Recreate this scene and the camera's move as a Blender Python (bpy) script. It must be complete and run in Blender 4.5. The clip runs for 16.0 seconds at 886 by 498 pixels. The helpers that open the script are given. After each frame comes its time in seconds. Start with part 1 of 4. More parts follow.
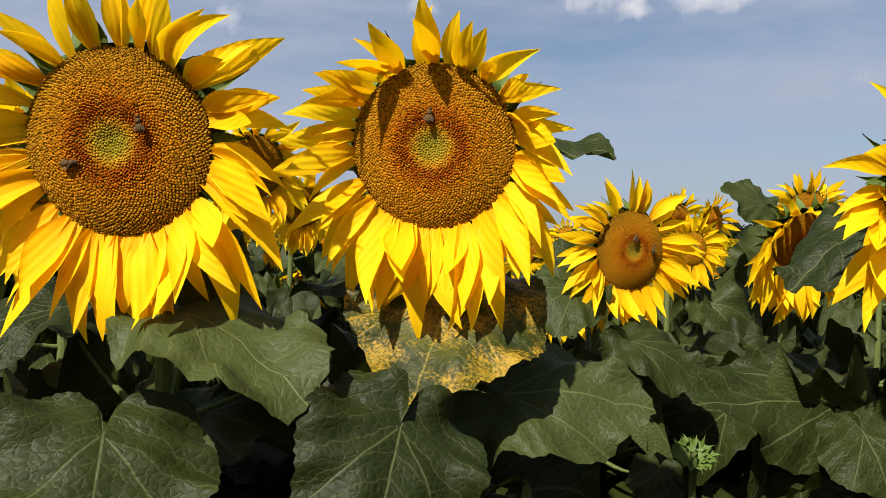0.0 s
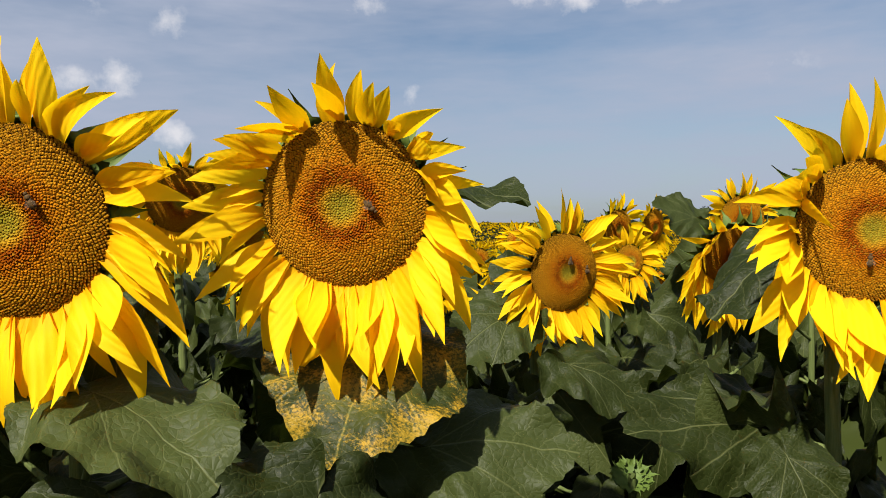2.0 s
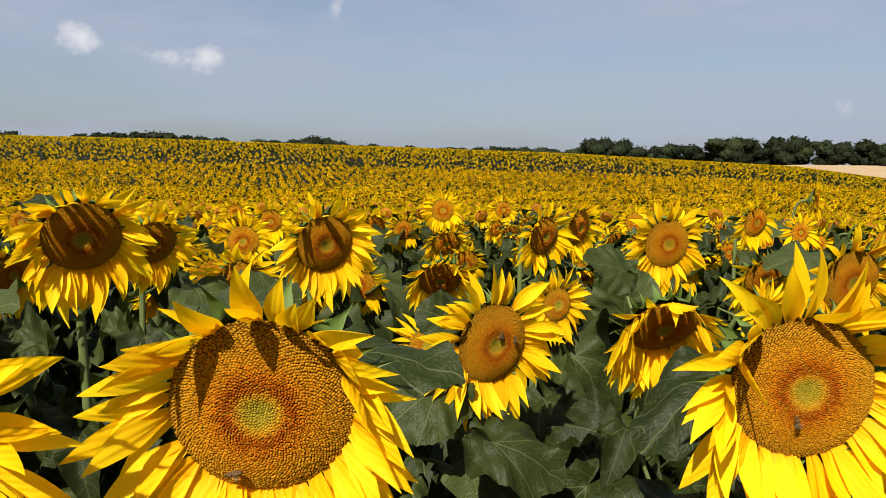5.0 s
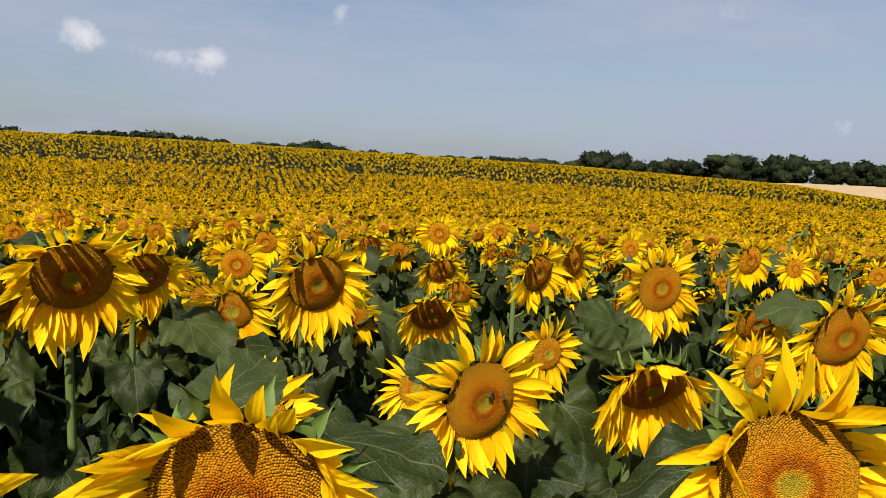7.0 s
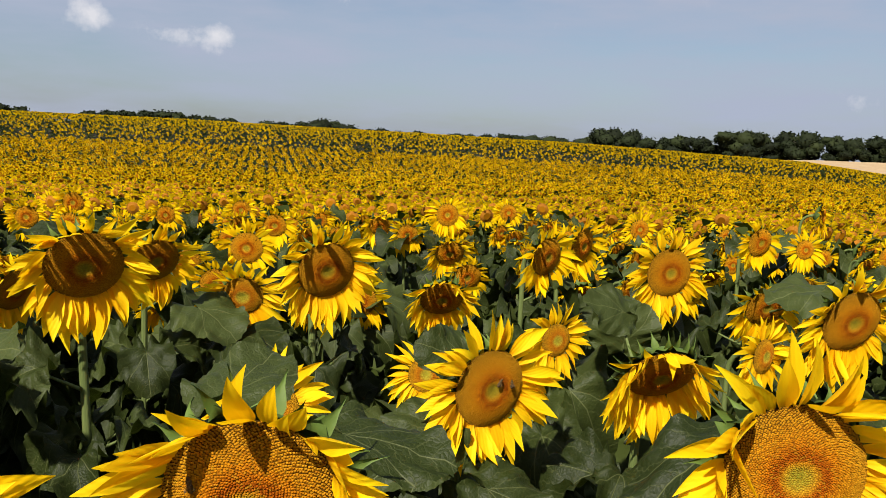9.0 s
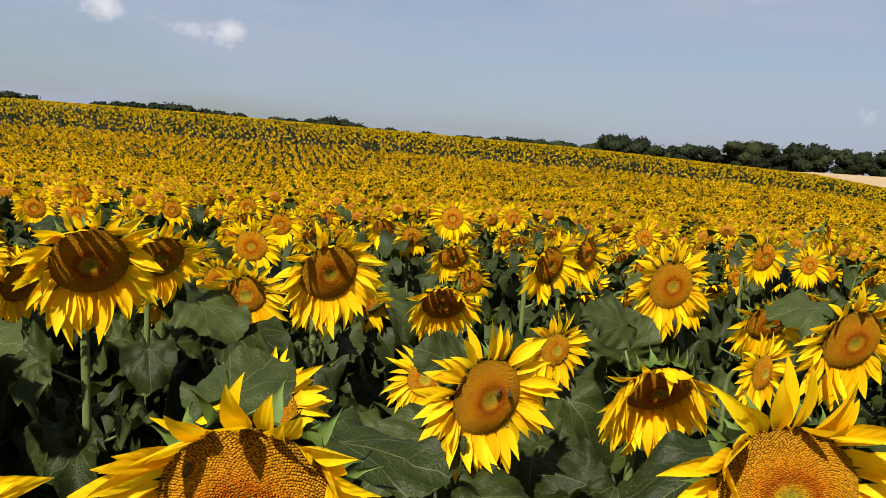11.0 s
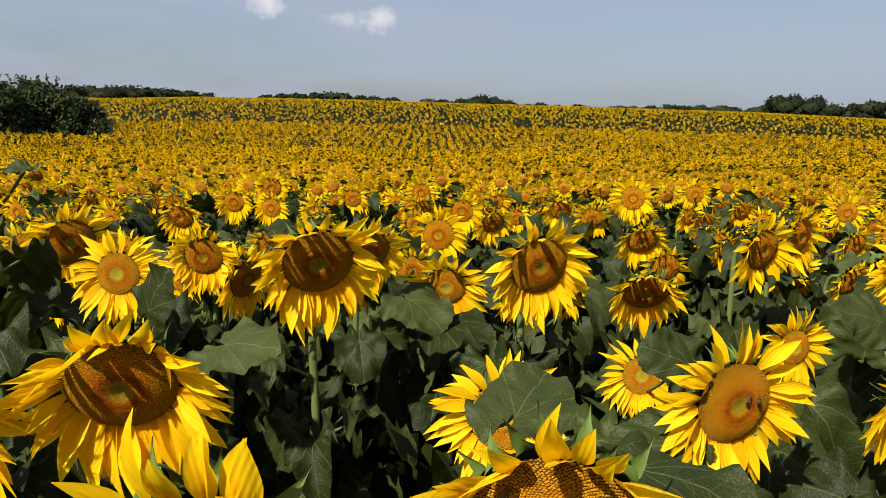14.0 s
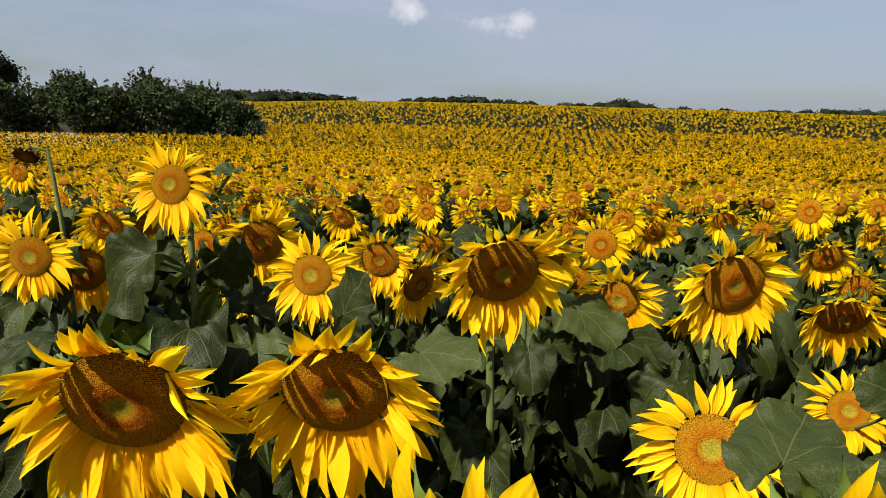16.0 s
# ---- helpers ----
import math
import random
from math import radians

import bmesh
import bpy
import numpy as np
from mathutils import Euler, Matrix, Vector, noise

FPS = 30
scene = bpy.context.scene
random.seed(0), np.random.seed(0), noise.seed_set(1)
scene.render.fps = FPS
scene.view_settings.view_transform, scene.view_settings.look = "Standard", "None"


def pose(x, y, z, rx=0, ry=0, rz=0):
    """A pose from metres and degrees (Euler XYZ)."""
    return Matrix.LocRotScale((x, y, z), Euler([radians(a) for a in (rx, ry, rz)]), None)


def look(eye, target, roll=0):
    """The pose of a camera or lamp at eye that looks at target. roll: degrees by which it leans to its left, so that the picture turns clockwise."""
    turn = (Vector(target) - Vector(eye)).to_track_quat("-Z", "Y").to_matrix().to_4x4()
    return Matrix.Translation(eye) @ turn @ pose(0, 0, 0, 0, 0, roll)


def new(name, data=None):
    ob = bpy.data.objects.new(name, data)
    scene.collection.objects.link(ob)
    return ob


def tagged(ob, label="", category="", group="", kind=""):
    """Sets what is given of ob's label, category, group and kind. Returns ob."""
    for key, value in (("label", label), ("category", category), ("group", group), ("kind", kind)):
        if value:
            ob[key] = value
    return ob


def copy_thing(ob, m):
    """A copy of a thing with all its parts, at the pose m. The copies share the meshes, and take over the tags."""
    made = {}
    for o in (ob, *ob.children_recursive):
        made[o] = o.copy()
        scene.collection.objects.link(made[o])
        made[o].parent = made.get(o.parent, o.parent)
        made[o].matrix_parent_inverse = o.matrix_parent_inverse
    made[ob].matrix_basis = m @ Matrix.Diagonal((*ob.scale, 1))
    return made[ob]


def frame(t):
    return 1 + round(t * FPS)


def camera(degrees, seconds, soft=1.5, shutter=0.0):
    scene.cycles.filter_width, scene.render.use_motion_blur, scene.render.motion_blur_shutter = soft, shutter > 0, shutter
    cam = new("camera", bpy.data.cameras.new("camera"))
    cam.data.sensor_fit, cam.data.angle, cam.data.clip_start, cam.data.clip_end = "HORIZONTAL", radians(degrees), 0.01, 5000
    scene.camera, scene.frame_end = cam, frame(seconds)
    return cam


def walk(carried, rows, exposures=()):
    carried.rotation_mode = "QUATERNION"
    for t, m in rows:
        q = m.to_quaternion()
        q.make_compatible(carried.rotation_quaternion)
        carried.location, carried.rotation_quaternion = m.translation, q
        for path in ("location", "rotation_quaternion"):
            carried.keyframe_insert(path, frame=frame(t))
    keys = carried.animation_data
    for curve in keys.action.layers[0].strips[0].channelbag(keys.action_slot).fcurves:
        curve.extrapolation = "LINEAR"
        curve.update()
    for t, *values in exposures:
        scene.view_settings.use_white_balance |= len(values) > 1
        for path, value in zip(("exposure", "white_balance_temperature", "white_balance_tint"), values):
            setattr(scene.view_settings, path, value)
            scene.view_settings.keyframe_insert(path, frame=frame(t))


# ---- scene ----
cam = camera(62.0, 16.0, soft=0.55)
PATH = [
    (0, (0.13, 0.054, 1.374), (0.002, 2.05, 1.376), 1.7),
    (0.5, (0.153, 0.05, 1.371), (0.0, 2.044, 1.38), 1.3),
    (1, (0.154, 0.055, 1.376), (0.051, 2.052, 1.381), 1.1),
    (1.5, (0.18, 0.059, 1.419), (0.141, 2.059, 1.438), -0.8),
    (2, (0.18, 0.063, 1.443), (0.164, 2.063, 1.437), -1.0),
    (2.5, (0.18, 0.075, 1.522), (0.226, 2.074, 1.486), 0.2),
    (3, (0.165, 0.082, 1.591), (0.3, 2.077, 1.533), 2.0),
    (3.5, (0.166, 0.084, 1.646), (0.314, 2.078, 1.588), 1.4),
    (3.7, (0.157, 0.092, 1.672), (0.322, 2.083, 1.583), 1.2),
    (5.8, (0.185, 0.165, 1.786), (0.384, 2.143, 1.566), 0.9),
    (6, (0.186, 0.155, 1.807), (0.388, 2.135, 1.606), 1.3),
    (6.5, (0.177, 0.165, 1.826), (0.394, 2.145, 1.648), 2.3),
    (7, (0.183, 0.164, 1.838), (0.384, 2.144, 1.646), 2.5),
    (7.5, (0.175, 0.158, 1.839), (0.372, 2.139, 1.644), 2.6),
    (8, (0.185, 0.157, 1.855), (0.373, 2.138, 1.652), 1.9),
    (8.5, (0.182, 0.161, 1.86), (0.366, 2.138, 1.621), 1.9),
    (10.8, (0.184, 0.166, 1.871), (0.349, 2.142, 1.611), 4.1),
    (11, (0.186, 0.156, 1.876), (0.352, 2.134, 1.627), 4.0),
    (11.5, (0.178, 0.149, 1.881), (0.342, 2.128, 1.637), 3.0),
    (12, (0.173, 0.183, 1.872), (0.299, 2.161, 1.607), 2.0),
    (12.5, (0.134, 0.171, 1.891), (0.183, 2.148, 1.594), 0.8),
    (13, (0.131, 0.172, 1.903), (0.085, 2.146, 1.59), -0.5),
    (13.5, (0.069, 0.181, 1.91), (-0.037, 2.152, 1.591), 0.5),
    (14, (0.026, 0.207, 1.906), (-0.217, 2.165, 1.578), 0.9),
    (14.5, (-0.01, 0.214, 1.909), (-0.347, 2.156, 1.571), 0.8),
    (15, (-0.042, 0.23, 1.905), (-0.459, 2.156, 1.566), 0.7),
    (15.5, (-0.089, 0.227, 1.91), (-0.59, 2.134, 1.574), 1.0),
    (16, (-0.117, 0.232, 1.91), (-0.706, 2.115, 1.585), 1.3),
]
walk(cam, [(t, look(eye, target, roll)) for t, eye, target, roll in PATH])

# ---- world, sun ----
SUN_DIR = Vector((-0.33, -0.60, 0.73)).normalized()


def math_node(nt, op, a, b=None, clamp=False):
    n = nt.nodes.new("ShaderNodeMath")
    n.operation, n.use_clamp = op, clamp
    for i, v in enumerate((a, b)):
        if v is None:
            continue
        if isinstance(v, (int, float)):
            n.inputs[i].default_value = v
        else:
            nt.links.new(v, n.inputs[i])
    return n.outputs[0]


def mix_node(nt, fac, a, b, blend="MIX"):
    n = nt.nodes.new("ShaderNodeMix")
    n.data_type, n.blend_type = "RGBA", blend
    for sock, v in ((n.inputs[0], fac), (n.inputs[6], a), (n.inputs[7], b)):
        if isinstance(v, (int, float)):
            sock.default_value = v
        elif isinstance(v, tuple):
            sock.default_value = (*v, 1)
        else:
            nt.links.new(v, sock)
    return n.outputs[2]


def ramp_node(nt, fac, stops):
    n = nt.nodes.new("ShaderNodeValToRGB")
    e = n.color_ramp.elements
    while len(e) < len(stops):
        e.new(0.5)
    for el, (p, c) in zip(e, stops):
        el.position = p
        el.color = (*c, 1) if isinstance(c, tuple) else (c, c, c, 1)
    nt.links.new(fac, n.inputs[0])
    return n.outputs[0]


def noise_node(nt, vec, scale, detail=3, rough=0.55):
    n = nt.nodes.new("ShaderNodeTexNoise")
    n.inputs["Scale"].default_value, n.inputs["Detail"].default_value, n.inputs["Roughness"].default_value = scale, detail, rough
    nt.links.new(vec, n.inputs["Vector"])
    return n.outputs[0]


def make_world():
    w = bpy.data.worlds.new("sky")
    scene.world = w
    w.use_nodes = True
    nt = w.node_tree
    bg = nt.nodes["Background"]
    sky = nt.nodes.new("ShaderNodeTexSky")
    sky.sky_type, sky.sun_disc = "NISHITA", False
    sky.sun_elevation = math.asin(SUN_DIR.z)
    sky.sun_rotation = math.atan2(SUN_DIR.x, SUN_DIR.y)
    sky.air_density, sky.dust_density, sky.ozone_density = 1.0, 2.2, 1.6
    tc = nt.nodes.new("ShaderNodeTexCoord").outputs["Generated"]
    # thin high haze that greys the blue, with faint streaks
    mp = nt.nodes.new("ShaderNodeMapping")
    mp.inputs["Scale"].default_value = (1.0, 1.6, 5.0)
    mp.inputs["Rotation"].default_value = (0, 0.25, 0)
    nt.links.new(tc, mp.inputs[0])
    streak = noise_node(nt, mp.outputs[0], 2.2, 5, 0.6)
    veil = math_node(nt, "MULTIPLY_ADD", streak, 2.6, True)
    veil.node.inputs[2].default_value = -0.76
    col = mix_node(nt, veil, sky.outputs[0], (3.8, 4.25, 5.4))
    # small fair-weather clouds: azimuth, elevation, half width, half height in degrees, density
    clouds = [(-20.4, 8.5, 1.7, 1.5, 0.9), (-14.6, 7.9, 3.0, 1.0, 0.75), (-12.0, 7.8, 1.5, 1.4, 1.0), (-24.0, 12.2, 1.5, 1.6, 0.95), (-27.3, 12.0, 2.8, 1.0, 0.75),
              (-2.7, 11.7, 1.0, 1.2, 0.55), (24.8, 12.0, 2.2, 1.3, 0.35), (33.6, 4.7, 1.6, 1.1, 0.45), (7.0, 18.7, 3.6, 1.2, 0.85), (10.2, 17.9, 1.8, 1.5, 0.95),
              (15.8, 18.4, 3.8, 1.4, 0.95), (-6.3, 18.2, 2.0, 1.6, 0.75), (-20.5, 16.3, 1.5, 1.6, 0.6), (-27.0, 17.5, 2.6, 1.6, 0.5), (13.5, 10.0, 2.6, 1.0, 0.25)]
    total = None
    for az, el, sx, sz, k in clouds:
        a, e = radians(az), radians(el)
        sub = nt.nodes.new("ShaderNodeVectorMath")
        sub.operation = "SUBTRACT"
        nt.links.new(tc, sub.inputs[0])
        sub.inputs[1].default_value = (math.sin(a) * math.cos(e), math.cos(a) * math.cos(e), math.sin(e))
        mul = nt.nodes.new("ShaderNodeVectorMath")
        mul.operation = "MULTIPLY"
        nt.links.new(sub.outputs[0], mul.inputs[0])
        mul.inputs[1].default_value = (1 / radians(sx), 1 / radians(sx), 1 / radians(sz))
        ln = nt.nodes.new("ShaderNodeVectorMath")
        ln.operation = "LENGTH"
        nt.links.new(mul.outputs[0], ln.inputs[0])
        m = math_node(nt, "SUBTRACT", 1.15, ln.outputs["Value"], True)
        m = math_node(nt, "MULTIPLY", m, k)
        total = m if total is None else math_node(nt, "MAXIMUM", total, m)
    puff = noise_node(nt, tc, 30, 8, 0.6)
    puff = math_node(nt, "MULTIPLY_ADD", puff, 2.6)
    puff.node.inputs[2].default_value = -1.62
    mask = math_node(nt, "ADD", math_node(nt, "MULTIPLY", total, 1.05), puff)
    mask = math_node(nt, "MULTIPLY", mask, math_node(nt, "MULTIPLY", total, 2.5, True), True)
    mask = ramp_node(nt, mask, [(0.0, 0.0), (0.45, 0.40), (1.0, 0.82)])
    col = mix_node(nt, mask, col, (7.4, 7.3, 7.6))
    nt.links.new(col, bg.inputs[0])
    bg.inputs[1].default_value = 0.061


make_world()
sun = new("sun", bpy.data.lights.new("sun", "SUN"))
sun.data.energy, sun.data.angle, sun.data.color = 5.0, radians(0.9), (1.0, 0.95, 0.86)
sun.rotation_euler = SUN_DIR.to_track_quat("Z", "Y").to_euler()
scene.view_settings.exposure = 0.86


# ---- materials ----
def material(name):
    m = bpy.data.materials.new(name)
    m.use_nodes = True
    return m, m.node_tree, m.node_tree.nodes["Principled BSDF"]


def put(nt, node, **inputs):
    for key, v in inputs.items():
        sock = node.inputs[key.replace("_", " ")]
        if isinstance(v, (int, float)):
            sock.default_value = v
        elif isinstance(v, tuple):
            sock.default_value = (*v, 1)
        else:
            nt.links.new(v, sock)


def bump(nt, node, height, strength, distance):
    b = nt.nodes.new("ShaderNodeBump")
    b.inputs["Strength"].default_value, b.inputs["Distance"].default_value = strength, distance
    nt.links.new(height, b.inputs["Height"])
    nt.links.new(b.outputs[0], node.inputs["Normal"])


def thin(nt, node, colour, amount):
    """Lets light through a thin blade."""
    t = nt.nodes.new("ShaderNodeBsdfTranslucent")
    if isinstance(colour, tuple):
        t.inputs[0].default_value = (*colour, 1)
    else:
        nt.links.new(colour, t.inputs[0])
    mx = nt.nodes.new("ShaderNodeMixShader")
    mx.inputs[0].default_value = amount
    nt.links.new(node.outputs[0], mx.inputs[1])
    nt.links.new(t.outputs[0], mx.inputs[2])
    nt.links.new(mx.outputs[0], nt.nodes["Material Output"].inputs[0])


def coords(nt, which="Object"):
    return nt.nodes.new("ShaderNodeTexCoord").outputs[which]


def xyz(nt, vec):
    n = nt.nodes.new("ShaderNodeSeparateXYZ")
    nt.links.new(vec, n.inputs[0])
    return n.outputs


def object_random(nt):
    return nt.nodes.new("ShaderNodeObjectInfo").outputs["Random"]


def island_random(nt):
    return nt.nodes.new("ShaderNodeNewGeometry").outputs["Random Per Island"]


def petal_material(name, rnd):
    m, nt, b = material(name)
    o = coords(nt)
    r = object_random(nt) if rnd == "object" else island_random(nt)
    base = ramp_node(nt, r, [(0.0, (0.90, 0.54, 0.003)), (0.5, (0.93, 0.61, 0.005)), (1.0, (0.94, 0.68, 0.008))])
    n = noise_node(nt, o, 60, 4)
    col = mix_node(nt, math_node(nt, "MULTIPLY", n, 0.25), base, (0.82, 0.40, 0.002))
    if rnd == "object":
        p = xyz(nt, o)
        root = math_node(nt, "SUBTRACT", 1.0, math_node(nt, "MULTIPLY", p[0], 38), True)
        col = mix_node(nt, math_node(nt, "MULTIPLY", root, 0.55), col, (0.82, 0.32, 0.002))
        pleat = math_node(nt, "SINE", math_node(nt, "MULTIPLY", p[1], 1000))
        pleat2 = math_node(nt, "ADD", math_node(nt, "MULTIPLY", pleat, 0.5), n)
        bump(nt, b, pleat2, 0.4, 0.0010)
    put(nt, b, Base_Color=col, Roughness=0.6)
    b.inputs["Specular IOR Level"].default_value = 0.1 if rnd == "object" else 0.0
    thin(nt, b, mix_node(nt, 0.5, col, (0.96, 0.57, 0.002)), 0.48)
    return m


def disc_colours(nt, radius):
    """Colour of a flower's eye by its distance from the middle: green, orange ring, brown-gold."""
    p = xyz(nt, coords(nt))
    r = math_node(nt, "SQRT", math_node(nt, "ADD", math_node(nt, "POWER", p[0], 2), math_node(nt, "POWER", p[1], 2)))
    r = math_node(nt, "DIVIDE", r, radius)
    n = noise_node(nt, coords(nt), 45, 3)
    r = math_node(nt, "ADD", r, math_node(nt, "MULTIPLY", math_node(nt, "SUBTRACT", n, 0.5), 0.10))
    return r


def floret_material(radius, young, speck=1.0, deep=1.0):
    m, nt, b = material("floret_young" if young else "floret")
    r = disc_colours(nt, radius)
    if young:
        stops = [(0.0, (0.30, 0.32, 0.03)), (0.22, (0.42, 0.36, 0.03)), (0.32, (0.50, 0.30, 0.02)), (0.42, (0.44, 0.14, 0.005)), (0.60, (0.47, 0.18, 0.006)), (0.8, (0.50, 0.24, 0.008)), (1.0, (0.42, 0.22, 0.010))]
    else:
        stops = [(0.0, (0.27, 0.25, 0.02)), (0.14, (0.40, 0.30, 0.02)), (0.22, (0.60, 0.30, 0.012)), (0.29, (0.42, 0.11, 0.003)), (0.36, (0.34, 0.075, 0.002)), (0.45, (0.50, 0.15, 0.003)), (0.60, (0.55, 0.215, 0.005)), (0.86, (0.56, 0.26, 0.009)), (1.0, (0.46, 0.22, 0.010))]
    col = ramp_node(nt, r, [(q, tuple(deep * x for x in rgb)) for q, rgb in stops])
    rnd = island_random(nt)
    col = mix_node(nt, math_node(nt, "MULTIPLY", rnd, 0.85 * speck), col, mix_node(nt, 1.0, col, (0.42, 0.33, 0.25), "MULTIPLY"))
    lit = math_node(nt, "GREATER_THAN", rnd, 0.86)
    col = mix_node(nt, math_node(nt, "MULTIPLY", lit, 0.18 * speck), col, (0.72, 0.42, 0.02))
    put(nt, b, Base_Color=col, Roughness=0.9)
    b.inputs["Specular IOR Level"].default_value = 0.05
    return m


def disc_material(radius):
    m, nt, b = material("flower_eye")
    r = disc_colours(nt, radius)
    col = ramp_node(nt, r, [(0.0, (0.20, 0.16, 0.010)), (0.25, (0.28, 0.12, 0.006)), (0.38, (0.20, 0.055, 0.003)), (0.62, (0.17, 0.07, 0.004)), (0.8, (0.07, 0.03, 0.002)), (1.0, (0.035, 0.016, 0.001))])
    v = nt.nodes.new("ShaderNodeTexVoronoi")
    v.inputs["Scale"].default_value = 300
    nt.links.new(coords(nt), v.inputs["Vector"])
    put(nt, b, Base_Color=col, Roughness=0.9)
    b.inputs["Specular IOR Level"].default_value = 0.05
    bump(nt, b, v.outputs[0], 0.8, 0.002)
    return m


def far_disc_material():
    m, nt, b = material("flower_eye_far")
    col = ramp_node(nt, island_random(nt), [(0.0, (0.14, 0.05, 0.002)), (0.5, (0.22, 0.085, 0.003)), (1.0, (0.32, 0.125, 0.004))])
    put(nt, b, Base_Color=col, Roughness=0.95)
    b.inputs["Specular IOR Level"].default_value = 0.0
    return m


def leaf_material(name, rnd, veins=True, stain=False):
    m, nt, b = material(name)
    o = coords(nt)
    r = object_random(nt) if rnd == "object" else island_random(nt)
    n = noise_node(nt, o, 5.0 if veins else 9.0, 5)
    base = ramp_node(nt, r, [(0.0, (0.009, 0.014, 0.002)), (0.55, (0.017, 0.024, 0.004)), (1.0, (0.044, 0.056, 0.014))])
    col = mix_node(nt, math_node(nt, "MULTIPLY", n, 0.4), base, (0.022, 0.029, 0.005))
    if veins:
        p = xyz(nt, o)
        ay = math_node(nt, "ABSOLUTE", p[1])
        mid = math_node(nt, "SUBTRACT", 1.0, math_node(nt, "MULTIPLY", ay, 75), True)
        # the two side ribs that leave the foot of the blade
        rib = math_node(nt, "ABSOLUTE", math_node(nt, "SUBTRACT", ay, math_node(nt, "ADD", math_node(nt, "MULTIPLY", p[0], 0.62), math_node(nt, "MULTIPLY", n, 0.03))))
        rib = math_node(nt, "SUBTRACT", 1.0, math_node(nt, "MULTIPLY", rib, 70), True)
        rib = math_node(nt, "MULTIPLY", rib, math_node(nt, "GREATER_THAN", p[0], 0.0))
        mid = math_node(nt, "MAXIMUM", mid, math_node(nt, "MULTIPLY", rib, 0.8))
        q = math_node(nt, "SUBTRACT", p[0], math_node(nt, "MULTIPLY", ay, 0.75))
        q = math_node(nt, "MULTIPLY", math_node(nt, "ADD", q, math_node(nt, "MULTIPLY", n, 0.22)), 5.2)
        saw = math_node(nt, "ABSOLUTE", math_node(nt, "SUBTRACT", math_node(nt, "FRACT", q), 0.5))
        side = math_node(nt, "SUBTRACT", 1.0, math_node(nt, "MULTIPLY", saw, 17), True)
        v = nt.nodes.new("ShaderNodeTexVoronoi")
        v.feature = "DISTANCE_TO_EDGE"
        v.inputs["Scale"].default_value = 16
        nt.links.new(o, v.inputs["Vector"])
        net = math_node(nt, "SUBTRACT", 1.0, math_node(nt, "MULTIPLY", v.outputs[0], 13), True)
        vein = math_node(nt, "MAXIMUM", mid, math_node(nt, "MULTIPLY", side, 0.42))
        vein = math_node(nt, "MAXIMUM", vein, math_node(nt, "MULTIPLY", net, 0.12))
        col = mix_node(nt, math_node(nt, "MULTIPLY", vein, 0.42), col, (0.15, 0.16, 0.06))
        fine = noise_node(nt, o, 17, 6, 0.68)
        puff = math_node(nt, "MULTIPLY", v.outputs[0], 0.55)
        hgt = math_node(nt, "SUBTRACT", math_node(nt, "ADD", math_node(nt, "ADD", n, puff), math_node(nt, "MULTIPLY", fine, 0.2)), math_node(nt, "MULTIPLY", vein, 0.30))
        bump(nt, b, hgt, 0.45, 0.006)
        speck = math_node(nt, "GREATER_THAN", noise_node(nt, o, 70, 2), 0.70)
        col = mix_node(nt, math_node(nt, "MULTIPLY", speck, 0.30), col, (0.20, 0.19, 0.06))
    if stain:
        s = math_node(nt, "MULTIPLY", noise_node(nt, o, 3.2, 2), noise_node(nt, o, 46, 6, 0.75))
        s = math_node(nt, "ADD", s, math_node(nt, "MULTIPLY", vein, 0.05))
        s = ramp_node(nt, s, [(0.235, 0.0), (0.33, 1.0)])
        col = mix_node(nt, math_node(nt, "MULTIPLY", s, 0.60), col, (0.50, 0.29, 0.02))
        haze = ramp_node(nt, noise_node(nt, o, 2.6, 3), [(0.40, 0.0), (0.65, 1.0)])
        col = mix_node(nt, math_node(nt, "MULTIPLY", haze, 0.30), col, (0.16, 0.15, 0.02))
    put(nt, b, Base_Color=col, Roughness=0.52)
    b.inputs["Specular IOR Level"].default_value = 0.14 if veins else 0.05
    thin(nt, b, (0.07, 0.10, 0.010), 0.09)
    return m


def plain_material(name, a, c, scale, rough=0.8, relief=0.4, dist=0.01, which="Object", stretch=None):
    m, nt, b = material(name)
    o = coords(nt, which)
    if stretch:
        mp = nt.nodes.new("ShaderNodeMapping")
        mp.inputs["Scale"].default_value = stretch
        nt.links.new(o, mp.inputs[0])
        o = mp.outputs[0]
    n = noise_node(nt, o, scale, 5)
    n2 = noise_node(nt, o, scale * 0.13, 3)
    f = math_node(nt, "ADD", math_node(nt, "MULTIPLY", n, 0.6), math_node(nt, "MULTIPLY", n2, 0.4))
    col = mix_node(nt, ramp_node(nt, f, [(0.35, 0.0), (0.65, 1.0)]), a, c)
    put(nt, b, Base_Color=col, Roughness=rough)
    b.inputs["Specular IOR Level"].default_value = 0.2
    bump(nt, b, n, relief, dist)
    return m


EYE_R = 0.085
M_PETAL = petal_material("petal", "object")
M_PETALS = petal_material("petals", "island")
M_EYE_RIM = plain_material("flower_eye_rim", (0.20, 0.070, 0.004), (0.36, 0.140, 0.006), 80, 0.85, 0.5, 0.003)
M_EYE = disc_material(EYE_R)
M_FLORET = floret_material(EYE_R, False, 1.0, 0.76)
M_FLORET_YOUNG = floret_material(EYE_R, True, 1.0, 0.95)
M_FLORET_LOW = floret_material(EYE_R, False, 0.6, 0.90)
M_EYE_FAR = far_disc_material()
M_LEAF = leaf_material("leaf", "object")
M_LEAF_STAIN = leaf_material("leaf_with_pollen", "object", True, True)
